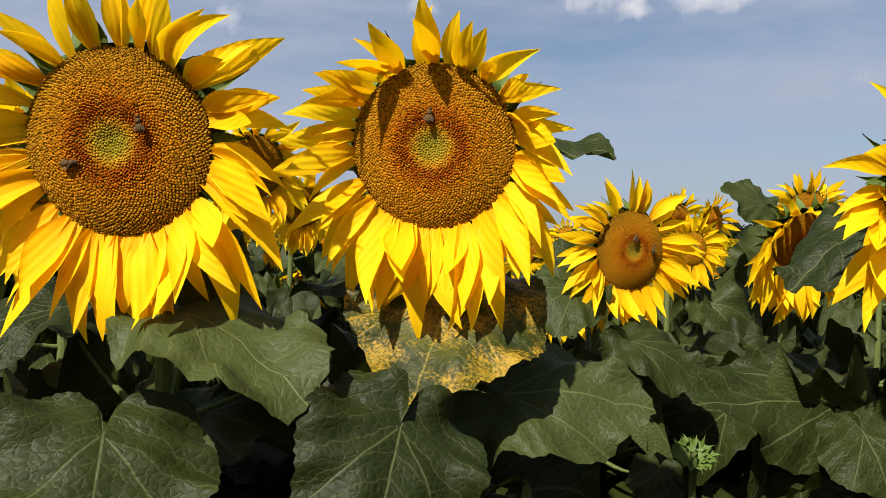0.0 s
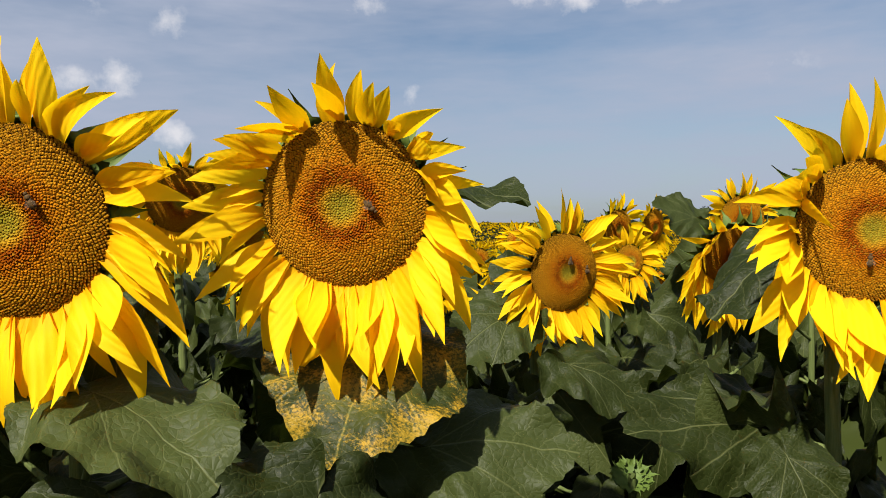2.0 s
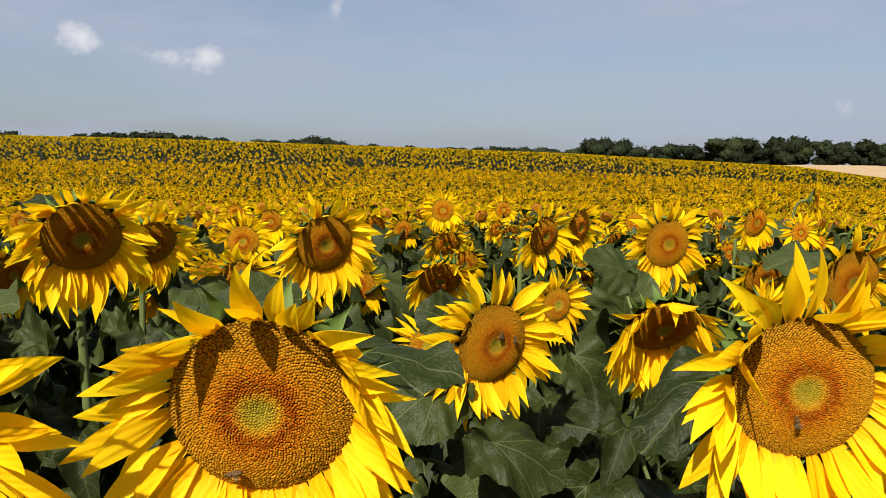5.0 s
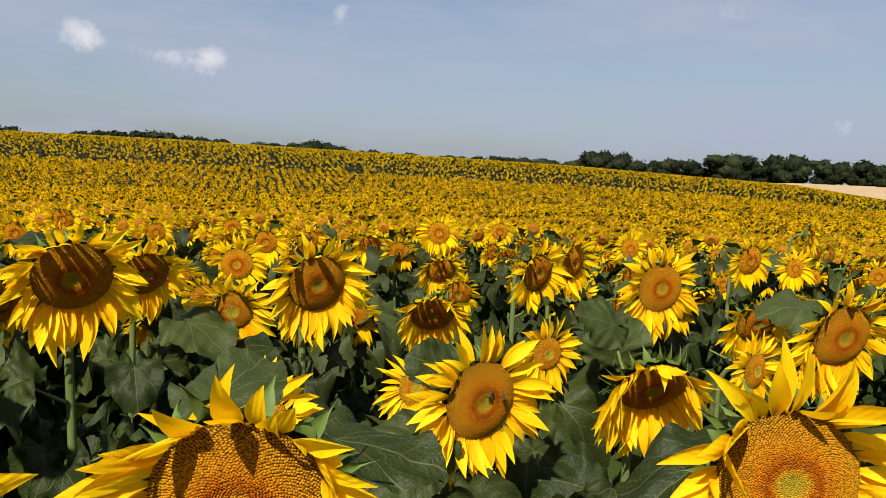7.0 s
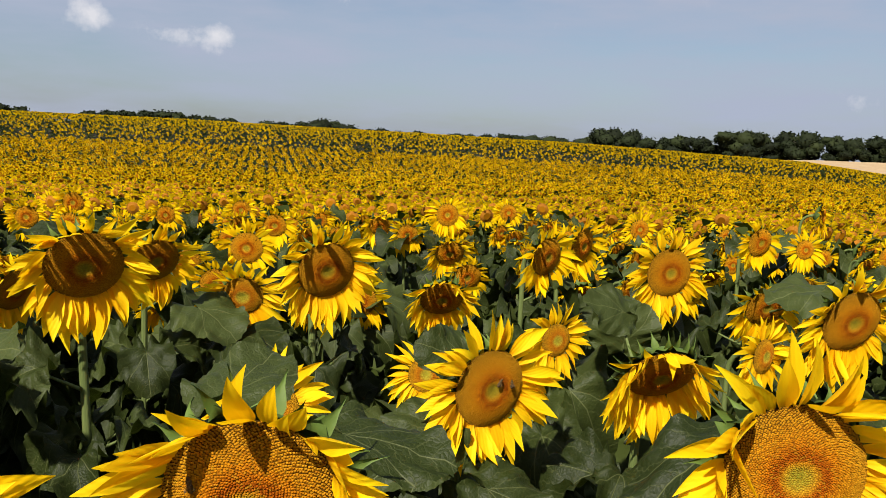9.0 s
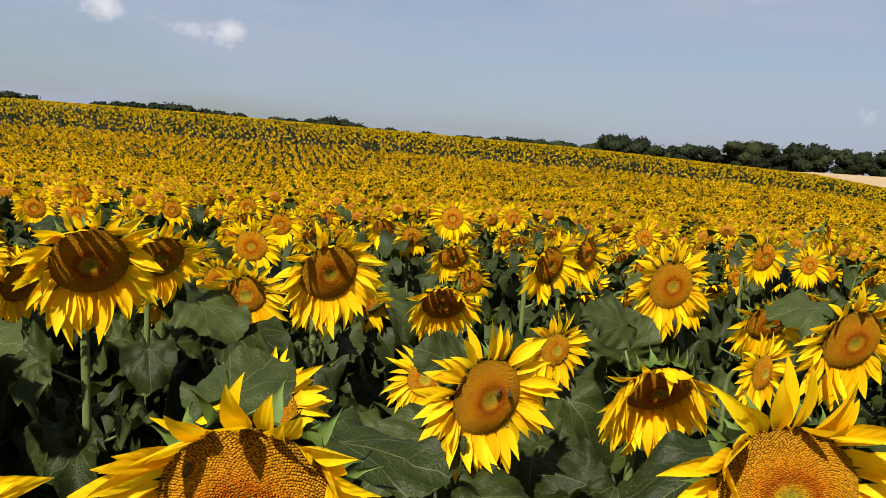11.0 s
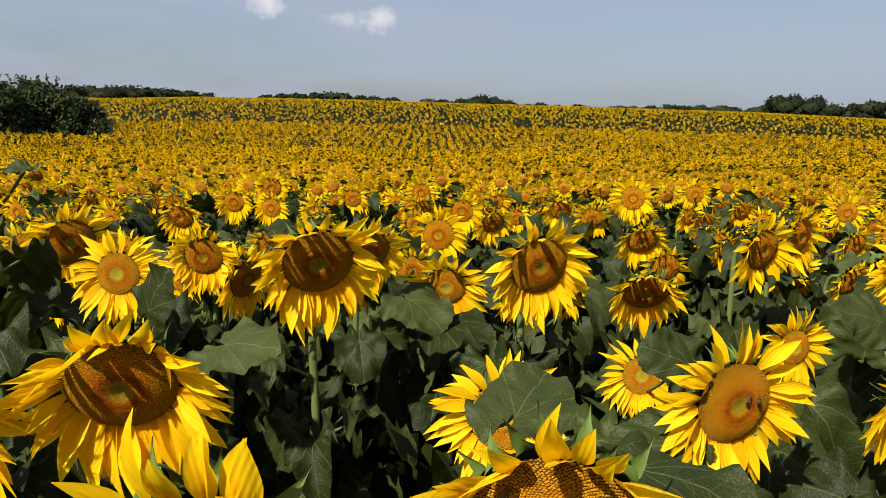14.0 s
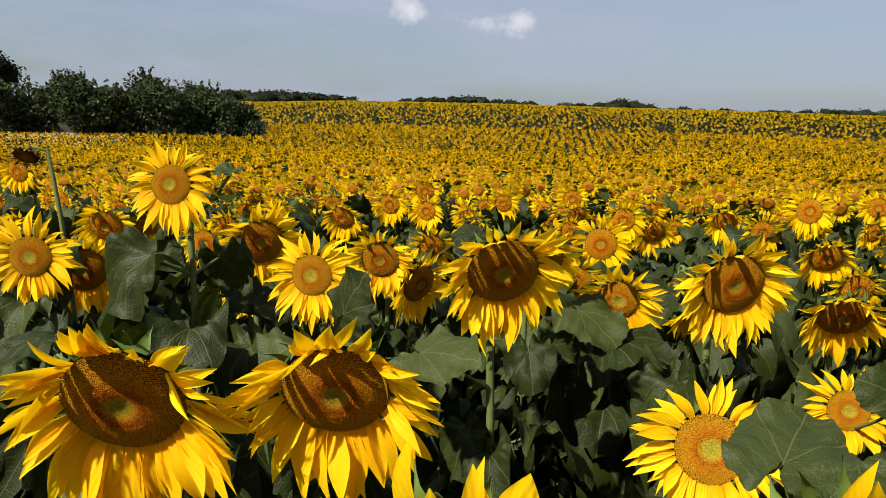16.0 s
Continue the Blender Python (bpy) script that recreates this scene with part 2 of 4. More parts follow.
M_LEAF_FAR = leaf_material("leaf_far", "island", False)
M_STEM = plain_material("stem", (0.06, 0.085, 0.02), (0.125, 0.15, 0.045), 30, 0.7, 0.5, 0.004, stretch=(9.0, 9.0, 0.35))
M_BRACT = plain_material("bract", (0.05, 0.085, 0.012), (0.09, 0.13, 0.024), 40, 0.6, 0.3, 0.003)
M_DRY = plain_material("dry", (0.16, 0.075, 0.022), (0.34, 0.17, 0.04), 60, 0.9, 0.6, 0.004)
M_SOIL = plain_material("soil", (0.016, 0.012, 0.007), (0.032, 0.025, 0.015), 6, 0.95, 0.8, 0.05)
M_WHEAT = plain_material("ripe_wheat", (0.28, 0.19, 0.10), (0.36, 0.26, 0.15), 1.2, 0.95, 0.5, 0.2)
M_GRASS = plain_material("dry_grass", (0.15, 0.12, 0.065), (0.26, 0.21, 0.12), 3, 0.95, 0.5, 0.1)
M_BARK = plain_material("bark", (0.035, 0.028, 0.02), (0.09, 0.075, 0.055), 9, 0.95, 0.8, 0.04)
M_BEE = plain_material("bee_fur", (0.03, 0.018, 0.008), (0.14, 0.075, 0.02), 350, 0.8, 0.4, 0.001)


def tree_leaf_material(name, light):
    m, nt, b = material(name)
    col = ramp_node(nt, island_random(nt), [(p, tuple(light * x for x in c)) for p, c in ((0.0, (0.009, 0.012, 0.005)), (0.6, (0.015, 0.021, 0.007)), (1.0, (0.028, 0.036, 0.011)))])
    put(nt, b, Base_Color=col, Roughness=0.75)
    b.inputs["Specular IOR Level"].default_value = 0.1
    thin(nt, b, (0.03, 0.045, 0.008), 0.08)
    return m


def wing_material():
    m, nt, b = material("bee_wing")
    put(nt, b, Base_Color=(0.16, 0.12, 0.08), Roughness=0.4, Alpha=0.35)
    return m


M_TREE = tree_leaf_material("woodland_leaf", 0.8)
M_FRUIT_TREE = tree_leaf_material("fruit_tree_leaf", 2.2)
M_WING = wing_material()


# ---- the lie of the land ----
AZ = [-180, -70, -31, -25, -14.5, 3.7, 15, 31, 37, 50, 75, 180]
EL = [0.15, 1.15, 1.44, 1.68, 1.72, 1.48, 1.22, 0.50, -0.25, -0.9, -1.0, 0.15]
EDGE, FOOT = 200.0, 44.0


def land(x, y):
    """Height of the ground: level near the camera, a shallow hollow, then a long rise that falls away to the east."""
    x, y = np.asarray(x, float), np.asarray(y, float)
    r = np.hypot(x, y)
    az = np.degrees(np.arctan2(x, y))
    el = np.interp(az, AZ, EL)
    top = 0.45 + EDGE * np.tan(np.radians(el))
    s = np.clip((r - FOOT) / (EDGE - FOOT), 0, 1)
    h = top * (1 - (1 - s) ** 1.6)
    h -= np.interp(r, [0, 5.5, 9, 13, 19, 27, 43, 60, 90, 130], [0, 0, 0.20, 0.45, 0.66, 0.76, 0.84, 0.74, 0.36, 0])
    back = np.interp(az, [-180, 20, 31, 60, 180], [0, 0, 1, 1, 0])
    h += back * (1.9 + 262 * math.tan(radians(0.62)) - top) * np.clip((r - EDGE - 8) / 50, 0, 1)
    return h


def mesh_object(name, verts, faces, mats, parent=None, mat_index=None, smooth=False):
    me = bpy.data.meshes.new(name)
    me.from_pydata([tuple(v) for v in verts], [], faces)
    for m in mats:
        me.materials.append(m)
    if mat_index is not None:
        me.polygons.foreach_set("material_index", np.asarray(mat_index, np.int32))
    if smooth:
        me.polygons.foreach_set("use_smooth", np.ones(len(me.polygons), bool))
    me.update()
    ob = new(name, me)
    ob.parent = parent
    return ob


def polar_sheet(radii, azs, lift=0.0):
    rr, aa = np.meshgrid(radii, np.radians(azs), indexing="ij")
    x, y = rr * np.sin(aa), rr * np.cos(aa)
    z = land(x, y) + lift
    n = len(azs)
    verts = np.stack([x, y, z], -1).reshape(-1, 3)
    faces = [(i * n + j, i * n + j + 1, (i + 1) * n + j + 1, (i + 1) * n + j) for i in range(len(radii) - 1) for j in range(n - 1)]
    return verts, faces


def make_ground():
    radii = [0.01, 2, 5.5, 7, 9, 11, 13, 16, 19, 23, 27, 35, 43, 50, 58, 70, 85, 100, 120, 140, 160, 180, 200, 208, 225, 245, 258, 300, 500, 1200, 4000]
    v, f = polar_sheet(radii, np.linspace(-180, 180, 145))
    ob = mesh_object("ground", v, [tuple(reversed(q)) for q in f], [M_SOIL], smooth=True)
    tagged(ob, "dark bare soil under the sunflower field", "ground", kind="structure")
    v, f = polar_sheet(np.linspace(203, 256, 12), np.linspace(24, 60, 60), 0.3)
    ob = mesh_object("wheat_field", v, [tuple(reversed(q)) for q in f], [M_WHEAT], smooth=True)
    tagged(ob, "pale ripe wheat field beyond the sunflowers", "field", kind="structure")
    v, f = polar_sheet(np.linspace(55.5, 64, 10), np.linspace(-58, -40.5, 30), np.array([0, 0.4, 0.7, 0.85, 0.85, 0.85, 0.85, 0.7, 0.4, 0])[:, None])
    ob = mesh_object("grass_verge", v, [tuple(reversed(q)) for q in f], [M_GRASS], smooth=True)
    tagged(ob, "strip of dry pale grass under the fruit trees", "grass", kind="structure")


make_ground()


# ---- sunflower parts ----
def mesh_from(name, verts, faces, mat, smooth=True):
    me = bpy.data.meshes.new(name)
    me.from_pydata([tuple(v) for v in verts], [], [tuple(f) for f in faces])
    me.materials.append(mat)
    if smooth:
        me.polygons.foreach_set("use_smooth", np.ones(len(me.polygons), bool))
    me.update()
    return me


def petal_shape(rng, length, width, bend, twist, cup, nu=9, nv=5, sweep=0.0):
    """A ray petal along +x with its face to +z: narrow foot, broad middle, pointed tip, shallow channels."""
    verts, faces = [], []
    ang, px, pz = 0.0, 0.0, 0.0
    wob = rng.uniform(-0.18, 0.18)
    skew = rng.uniform(-0.25, 0.25)
    for i in range(nu):
        u = i / (nu - 1)
        w = width * (0.30 + 0.70 * math.sin(min(u / 0.55, 1) * math.pi / 2)) * (1 - max(0, (u - 0.36) / 0.64) ** 1.75)
        w = max(w, 0.0006)
        if i:
            ang += bend / (nu - 1) * (0.5 + u)
            px += math.cos(ang) * length / (nu - 1)
            pz += math.sin(ang) * length / (nu - 1)
        tw = twist * u
        for j in range(nv):
            v = j / (nv - 1) * 2 - 1
            y = v * w / 2
            z = cup * w * v * v + 0.05 * w * math.cos(v * math.pi * 2) + wob * w * 0.3 * math.sin(u * 6 + v * 2)
            verts.append((px - z * math.sin(ang), y * math.cos(tw) - z * math.sin(tw) + skew * width * u * u + sweep * length * u * u, pz + z * math.cos(ang) * math.cos(tw) + y * math.sin(tw)))
    for i in range(nu - 1):
        for j in range(nv - 1):
            a = i * nv + j
            faces.append((a, a + nv, a + nv + 1, a + 1))
    return verts, faces


def leaf_shape(rng, rings, steps, tooth, curl=0.22, fold=0.16, crumple=1.0):
    """A heart-shaped toothed blade of length 1 along +x from the top of its stalk."""
    key_a = [0, 18, 40, 62, 90, 118, 140, 158, 170, 180]
    key_r = [1.0, 0.93, 0.79, 0.67, 0.58, 0.53, 0.50, 0.45, 0.35, 0.06]
    verts, faces = [(0, 0, 0)], []
    ph = [rng.uniform(0, 6.28) for _ in range(4)]
    for k in range(1, rings + 1):
        s = k / rings
        for i in range(steps):
            a = -180 + 360 * (i + 0.5) / steps
            r = float(np.interp(abs(a), key_a, key_r)) * s
            if k == rings:
                r *= 1 + rng.uniform(0.2, 1.3) * (tooth if i % 2 else -tooth) + 0.035 * math.sin(a * 0.11 + ph[0])
            x, y = r * math.cos(radians(a)), r * math.sin(radians(a))
            z = fold * abs(y) - curl * max(x, 0) ** 2 - 0.30 * y * y
            z += crumple * (0.035 * s * math.sin(x * 9 + ph[1] + 5 * abs(y)) + 0.075 * s ** 3 * math.sin(a * 0.075 + ph[2]) + 0.02 * math.sin(y * 19 + ph[3]) * s + 0.022 * s * math.sin(x * 21 - 12 * abs(y) + ph[0]) + 0.040 * s ** 4 * math.sin(a * 0.16 + ph[1]))
            verts.append((x, y, z))
    for i in range(steps - 1):
        faces.append((0, 1 + i, 2 + i))
    for k in range(rings - 1):
        for i in range(steps - 1):
            a = 1 + k * steps + i
            faces.append((a, a + steps, a + steps + 1, a + 1))
    return verts, faces


def tube(path, radii, sides=8):
    verts, faces = [], []
    n = len(path)
    side = Vector((1, 0, 0))
    for i, (p, r) in enumerate(zip(path, radii)):
        d = (path[min(i + 1, n - 1)] - path[max(i - 1, 0)]).normalized()
        side = (side - d * side.dot(d)).normalized()
        up = d.cross(side)
        for k in range(sides):
            a = 2 * math.pi * k / sides
            rr = r * (1 + 0.05 * (k % 2))
            verts.append(p + side * (math.cos(a) * rr) + up * (math.sin(a) * rr))
    for i in range(n - 1):
        for k in range(sides):
            a, b = i * sides + k, i * sides + (k + 1) % sides
            faces.append((a, b, b + sides, a + sides))
    return verts, faces


def bezier(p0, p1, p2, p3, n):
    return [p0 * (1 - t) ** 3 + p1 * 3 * t * (1 - t) ** 2 + p2 * 3 * t * t * (1 - t) + p3 * t ** 3 for t in (i / (n - 1) for i in range(n))]


def eye_height(q, dome=1.0):
    """Height of the eye's face over its rim plane at the fraction q of its radius (for EYE_R)."""
    return dome * EYE_R * (0.20 * (1 - q ** 3.0) - 0.07 * math.exp(-(q / 0.22) ** 2))


def eye_mesh(segments, rings):
    verts, faces = [(0, 0, eye_height(0) - 0.002)], []
    for k in range(1, rings + 1):
        q = k / rings
        for i in range(segments):
            a = 2 * math.pi * i / segments
            verts.append((EYE_R * q * math.cos(a), EYE_R * q * math.sin(a), eye_height(q) - 0.002))
    for i in range(segments):
        faces.append((0, 1 + i, 1 + (i + 1) % segments))
    for k in range(rings - 1):
        for i in range(segments):
            a, b = 1 + k * segments + i, 1 + k * segments + (i + 1) % segments
            faces.append((a, a + segments, b + segments, b))
    return mesh_from("eye", verts, faces, M_EYE)


def floret_mesh(rng, count, sides, mat, fat=1.0, tall=1.0):
    """Spirals of small pointed florets over the eye."""
    verts, faces = [], []
    for i in range(count):
        q = math.sqrt((i + 0.5) / count) * 0.99
        a = i * 2.399963
        s = EYE_R * 1.22 * fat / math.sqrt(count) * (0.85 + 0.25 * q - 0.42 * max(0.0, q - 0.66))
        c = Vector((EYE_R * q * math.cos(a) + rng.uniform(-.32, .32) * s, EYE_R * q * math.sin(a) + rng.uniform(-.32, .32) * s, eye_height(q) - 0.0016))
        h = s * (0.95 if q > 0.48 else (1.5 if q > 0.27 else 0.8)) * rng.uniform(0.7, 1.25) * tall
        tip = c + Vector((math.cos(a) * q * 0.5 * h + rng.uniform(-.3, .3) * s, math.sin(a) * q * 0.5 * h + rng.uniform(-.3, .3) * s, h))
        k = len(verts)
        for j in range(sides):
            b = a + j * 2 * math.pi / sides
            verts.append(c + Vector((math.cos(b), math.sin(b), 0)) * s)
        verts.append(tip)
        faces += [(k + j, k + (j + 1) % sides, k + sides) for j in range(sides)]
    return mesh_from("seed_head", verts, faces, mat, False)


def calyx_mesh(rng, points):
    """Green back of the head: a shallow cup whose rim runs out into pointed bracts."""
    verts, faces = [], []
    seg = points * 2
    prof = [(1.0, -0.003), (1.05, -0.012), (0.95, -0.026), (0.70, -0.040), (0.40, -0.050), (0.16, -0.060)]
    for i in range(seg):
        a = 2 * math.pi * (i + rng.uniform(-.3, .3)) / seg
        out = rng.uniform(1.08, 1.2) if i % 2 else 1.03
        verts.append((EYE_R * out * math.cos(a), EYE_R * out * math.sin(a), rng.uniform(-0.035, 0.005) if i % 2 else -0.006))
    for r, z in prof[1:]:
        for i in range(seg):
            a = 2 * math.pi * i / seg
            verts.append((EYE_R * r * math.cos(a), EYE_R * r * math.sin(a), z))
    for k in range(len(prof) - 1):
        for i in range(seg):
            a, b = k * seg + i, k * seg + (i + 1) % seg
            faces.append((a, b, b + seg, a + seg))
    return mesh_from("calyx", verts, faces, M_BRACT)


def bract_mesh(rng):
    """One pointed green bract along +x, with a keel and a curled tip."""
    verts, faces = [], []
    ln, w, lift = EYE_R * rng.uniform(0.42, 0.80), EYE_R * rng.uniform(0.07, 0.115), rng.uniform(-0.9, 0.9)
    for u, ww in ((0, 0.8), (0.18, 1.0), (0.38, 0.72), (0.6, 0.30), (0.82, 0.11), (1.0, 0.03)):
        x, z = ln * u * (1 - 0.2 * u), lift * ln * u * u
        verts += [(x, -w * ww, z), (x, 0, z - 0.003), (x, w * ww, z)]
    for k in range(5):
        b = 3 * k
        faces += [(b, b + 1, b + 4, b + 3), (b + 1, b + 2, b + 5, b + 4)]
    return mesh_from("bract", verts, faces, M_BRACT)


RNG = random.Random(11)
PETALS = {}
for sweep in (-1, 0, 1):
    PETALS[sweep] = [mesh_from("petal", *petal_shape(RNG, RNG.uniform(0.074, 0.106), RNG.uniform(0.022, 0.033), RNG.uniform(-0.75, 0.55), RNG.uniform(-0.7, 0.7), RNG.uniform(-0.14, 0.22), sweep=sweep * RNG.uniform(0.12, 0.42)), M_PETAL) for k in range(9)]
LEAVES = [mesh_from("leaf", *leaf_shape(RNG, 9, 104, 0.015, RNG.uniform(0.15, 0.5), RNG.uniform(0.05, 0.3), 1.25), M_LEAF) for k in range(6)]
LEAVES_WILD = [mesh_from("leaf", *leaf_shape(RNG, 6, 48, 0.022, RNG.uniform(0.4, 1.5), RNG.uniform(0.1, 0.9), RNG.uniform(1.8, 3.4)), M_LEAF) for k in range(6)]
LEAF_FLAT = mesh_from("leaf", *leaf_shape(RNG, 9, 104, 0.015, 0.10, 0.08), M_LEAF)
LEAF_STAINED = mesh_from("leaf", *leaf_shape(RNG, 9, 104, 0.015, 0.25, 0.1), M_LEAF_STAIN)
LEAVES_LOW = [mesh_from("leaf", *leaf_shape(RNG, 4, 26, 0.025, RNG.uniform(0.2, 1.0), RNG.uniform(0.05, 0.7), 2.2), M_LEAF) for k in range(6)]
EYES = eye_mesh(32, 9)
EYE_LOW = eye_mesh(14, 3)
FLORETS = [floret_mesh(RNG, 3300, 4, M_FLORET, 1.0, 0.62) for k in range(2)]
FLORETS_YOUNG = floret_mesh(RNG, 2400, 4, M_FLORET_YOUNG, 1.0, 0.7)
FLORETS_LOW = floret_mesh(RNG, 700, 3, M_FLORET_LOW, 1.3, 0.4)
CALYXES = [calyx_mesh(RNG, 18) for k in range(3)]
BRACTS = [bract_mesh(RNG) for k in range(6)]


def part(name, me, parent, m, label=""):
    ob = new(name, me)
    ob.parent = parent
    ob.matrix_basis = m
    return tagged(ob, label)


def head_turn(yaw, nod):
    """Turn of a head: +z is where it looks, +y its top. yaw 0 looks to -y, more turns it to +x; nod looks down."""
    return Matrix.Rotation(radians(yaw), 4, "Z") @ Matrix.Rotation(radians(90 + nod), 4, "X")


def petal_places(rng, turn, fresh, count, lean=0.0):
    """Angle, tilt, roll and size of each petal: those on top lean over the eye, the lower ones hang."""
    down = (turn.to_3x3().inverted() @ Vector((0, 0, -1)))
    out = []
    for layer in range(2):
        n = count // 2
        for i in range(n):
            a = 2 * math.pi * (i + 0.5 * layer) / n + rng.uniform(-0.11, 0.11)
            d = Vector((math.cos(a), math.sin(a), 0))
            hang = d.dot(down)
            tilt = lean + rng.uniform(0.0, 0.36) - 0.16 * layer + rng.gauss(0, 0.14)
            # gravity bends a petal towards the ground about its foot; on a level head those on top lean over the eye
            tilt += (0.80 if hang < 0 else 0.65) * max(0, down.z) + 0.40 * (1 - fresh) * max(0, -hang)
            tilt = min(tilt, 1.5)
            side = down.dot(Vector((-math.sin(a), math.cos(a), 0)))
            sweep = 0 if abs(side) < 0.35 and rng.random() < 0.6 else (1 if side + rng.uniform(-.5, .5) > 0 else -1)
            out.append((a + (0.30 + 0.45 * max(0, down.z)) * side, tilt, rng.uniform(-0.5, 0.5), rng.uniform(0.80, 1.15) * (1 + (0.10 + 0.35 * max(0, down.z)) * hang), sweep))
    return out


def petal_pose(a, tilt, roll, size, scale):
    return (Matrix.Rotation(a, 4, "Z") @ Matrix.Translation((EYE_R * 0.97, 0, -0.003)) @ Matrix.Rotation(-tilt, 4, "Y")
            @ Matrix.Rotation(roll, 4, "X") @ Matrix.Diagonal((size * scale, size * math.sqrt(scale), size, 1)))


def leaf_pose(base, tip, width, hint):
    x = tip - base
    ln = x.length
    x = x.normalized()
    z = (hint - x * hint.dot(x)).normalized()
    y = z.cross(x)
    return Matrix.Translation(base) @ Matrix((x, y, z)).transposed().to_4x4() @ Matrix.Diagonal((ln, ln * width, ln, 1))


def stalk(name, plant, start, end, sag, r=0.0036):
    mid = (start + end) / 2 + Vector((0, 0, -sag))
    return part(name, mesh_from(name, *tube(bezier(start, mid, mid, end, 7), [r * 1.3] * 3 + [r] * 4, 6), M_STEM), plant, Matrix())


def sunflower(rng, head, size, yaw, nod, fine, leaves=(), extra=7, low=0.30, high=1.12, foot=None, lean=0.0, joined=False, fresh=0.1, petals=58, reach=1.0, name="sunflower", clear=False, young=False, leaf_len=(0.15, 0.25), crown_gap=0.14, under_leaves=16):
    """A whole plant: foot on the soil, ribbed stem with a bowed neck, leaves on stalks, calyx, eye with florets, petals.
    head: middle of the eye; size: radius of the eye; leaves: own leaves as (base, tip, width, mesh, hint)."""
    head = Vector(head)
    turn = head_turn(yaw, nod)
    look_way = turn.to_3x3() @ Vector((0, 0, 1))
    if foot is None:
        foot = Vector((head.x - look_way.x * 0.10 + rng.uniform(-.03, .03), head.y - look_way.y * 0.10 + rng.uniform(-.02, .04), 0))
    foot = Vector((foot[0], foot[1], float(land(foot[0], foot[1]))))
    plant = new(name)
    plant.location = foot
    if young:
        size, reach = size * 0.88, reach * 1.35
    k = size / EYE_R
    at = Matrix.Translation(head - foot) @ turn @ Matrix.Scale(k, 4)
    nape = head - look_way * 0.055 * k - foot
    shoulder = nape - Vector((look_way.x, look_way.y, min(0.3, look_way.z + 0.75 * max(0, nod) / 60))) * 0.075 - Vector((0, 0, 0.04))
    h = nape.z
    path = bezier(Vector((0, 0, -0.03)), Vector((0, 0, h * 0.4)), Vector((shoulder.x * 0.9, shoulder.y * 0.9, h * 0.75)), Vector((shoulder.x, shoulder.y, shoulder.z - 0.04)), 9)
    path += bezier(path[-1], path[-1] + Vector((0, 0, 0.05)), nape - look_way * 0.05, nape, 7)[1:]
    n = len(path)
    radii = [(0.0128 - 0.0045 * i / (n - 1)) * (0.45 + 0.55 * min(1.0, k)) for i in range(n)]
    radii[-1] = 0.014 * k
    part("stem", mesh_from("stem", *tube(path, radii, 10 if fine else 6), M_STEM), plant, Matrix())
    part("calyx", rng.choice(CALYXES), plant, at)
    eye = part("eye", EYES if fine else EYE_LOW, plant, at)
    tagged(part("seed_head", (FLORETS_YOUNG if young else rng.choice(FLORETS)) if fine else FLORETS_LOW, eye, Matrix()), kind="stuff")
    if fine:
        for i in range(22):
            m = Matrix.Rotation(2 * math.pi * (i + rng.uniform(-.3, .3)) / 22, 4, "Z") @ Matrix.Translation((EYE_R * 0.98, 0, -0.010 - 0.008 * (i % 2))) @ Matrix.Rotation(rng.uniform(-0.2, 0.7), 4, "Y")
            part("bract", rng.choice(BRACTS), plant, at @ m)
    places = petal_places(rng, turn, fresh, petals, lean)
    if not joined:
        for a, tilt, roll, s, sweep in places:
            part("petal", rng.choice(PETALS[sweep]), plant, at @ petal_pose(a, tilt, roll, s, reach))
    else:
        verts, faces = [], []
        for a, tilt, roll, s, sweep in places:
            v, f = petal_shape(rng, rng.uniform(0.074, 0.102), rng.uniform(0.021, 0.030), rng.uniform(-0.8, 0.5), rng.uniform(-0.6, 0.6), rng.uniform(-0.1, 0.2), 5, 3, sweep * rng.uniform(0.12, 0.4))
            m = petal_pose(a, tilt, roll, s, reach)
            faces += [tuple(i + len(verts) for i in q) for q in f]
            verts += [m @ Vector(p) for p in v]
        tagged(part("petal_ring", mesh_from("petal_ring", verts, faces, M_PETALS), plant, at), kind="stuff")
    for base, tip, width, me, hint in leaves:
        b, t = Vector(base) - foot, Vector(tip) - foot
        b = b.lerp(t, 0.2)
        part("leaf", me, plant, leaf_pose(b, t, width, Vector(hint)), "green leaf dusted with orange pollen" if me is LEAF_STAINED else "")
        z = min(h - 0.12, max(0.3, b.z - 0.10))
        j = min(range(n), key=lambda q: abs(path[q].z - z))
        under = leaf_pose(b, t, width, Vector(hint)).to_3x3() @ Vector((0, 0, 1))
        stalk("leaf_stalk", plant, path[j].copy(), b - under.normalized() * 0.009, 0.02)
    a0 = rng.uniform(0, 6.28)
    for i in range(extra):
        z = low + (min(high, h - crown_gap) - low) * (i + rng.uniform(0, 0.8)) / extra
        j = min(range(n - 4), key=lambda q: abs(path[q].z - z))
        a = a0 + i * 2.4 + rng.uniform(-.4, .4)
        d = Vector((math.cos(a), math.sin(a), 0))
        if clear and d.y < -0.2:
            d.y *= -1
        ln = rng.uniform(*leaf_len)
        b = path[j] + d * rng.uniform(0.08, 0.14) + Vector((0, 0, rng.uniform(0.02, 0.08)))
        t = b + d * ln * 0.9 + Vector((0, 0, -ln * rng.uniform(0.0, 0.65)))
        part("leaf", rng.choice(LEAVES_WILD if fine else LEAVES_LOW), plant, leaf_pose(b, t, rng.uniform(0.9, 1.15), Vector((rng.uniform(-.7, .7), rng.uniform(-0.6, 0.4), 1))))
        if fine:
            stalk("leaf_stalk", plant, path[j].copy(), b - Vector((0, 0, 0.006)), 0.0)
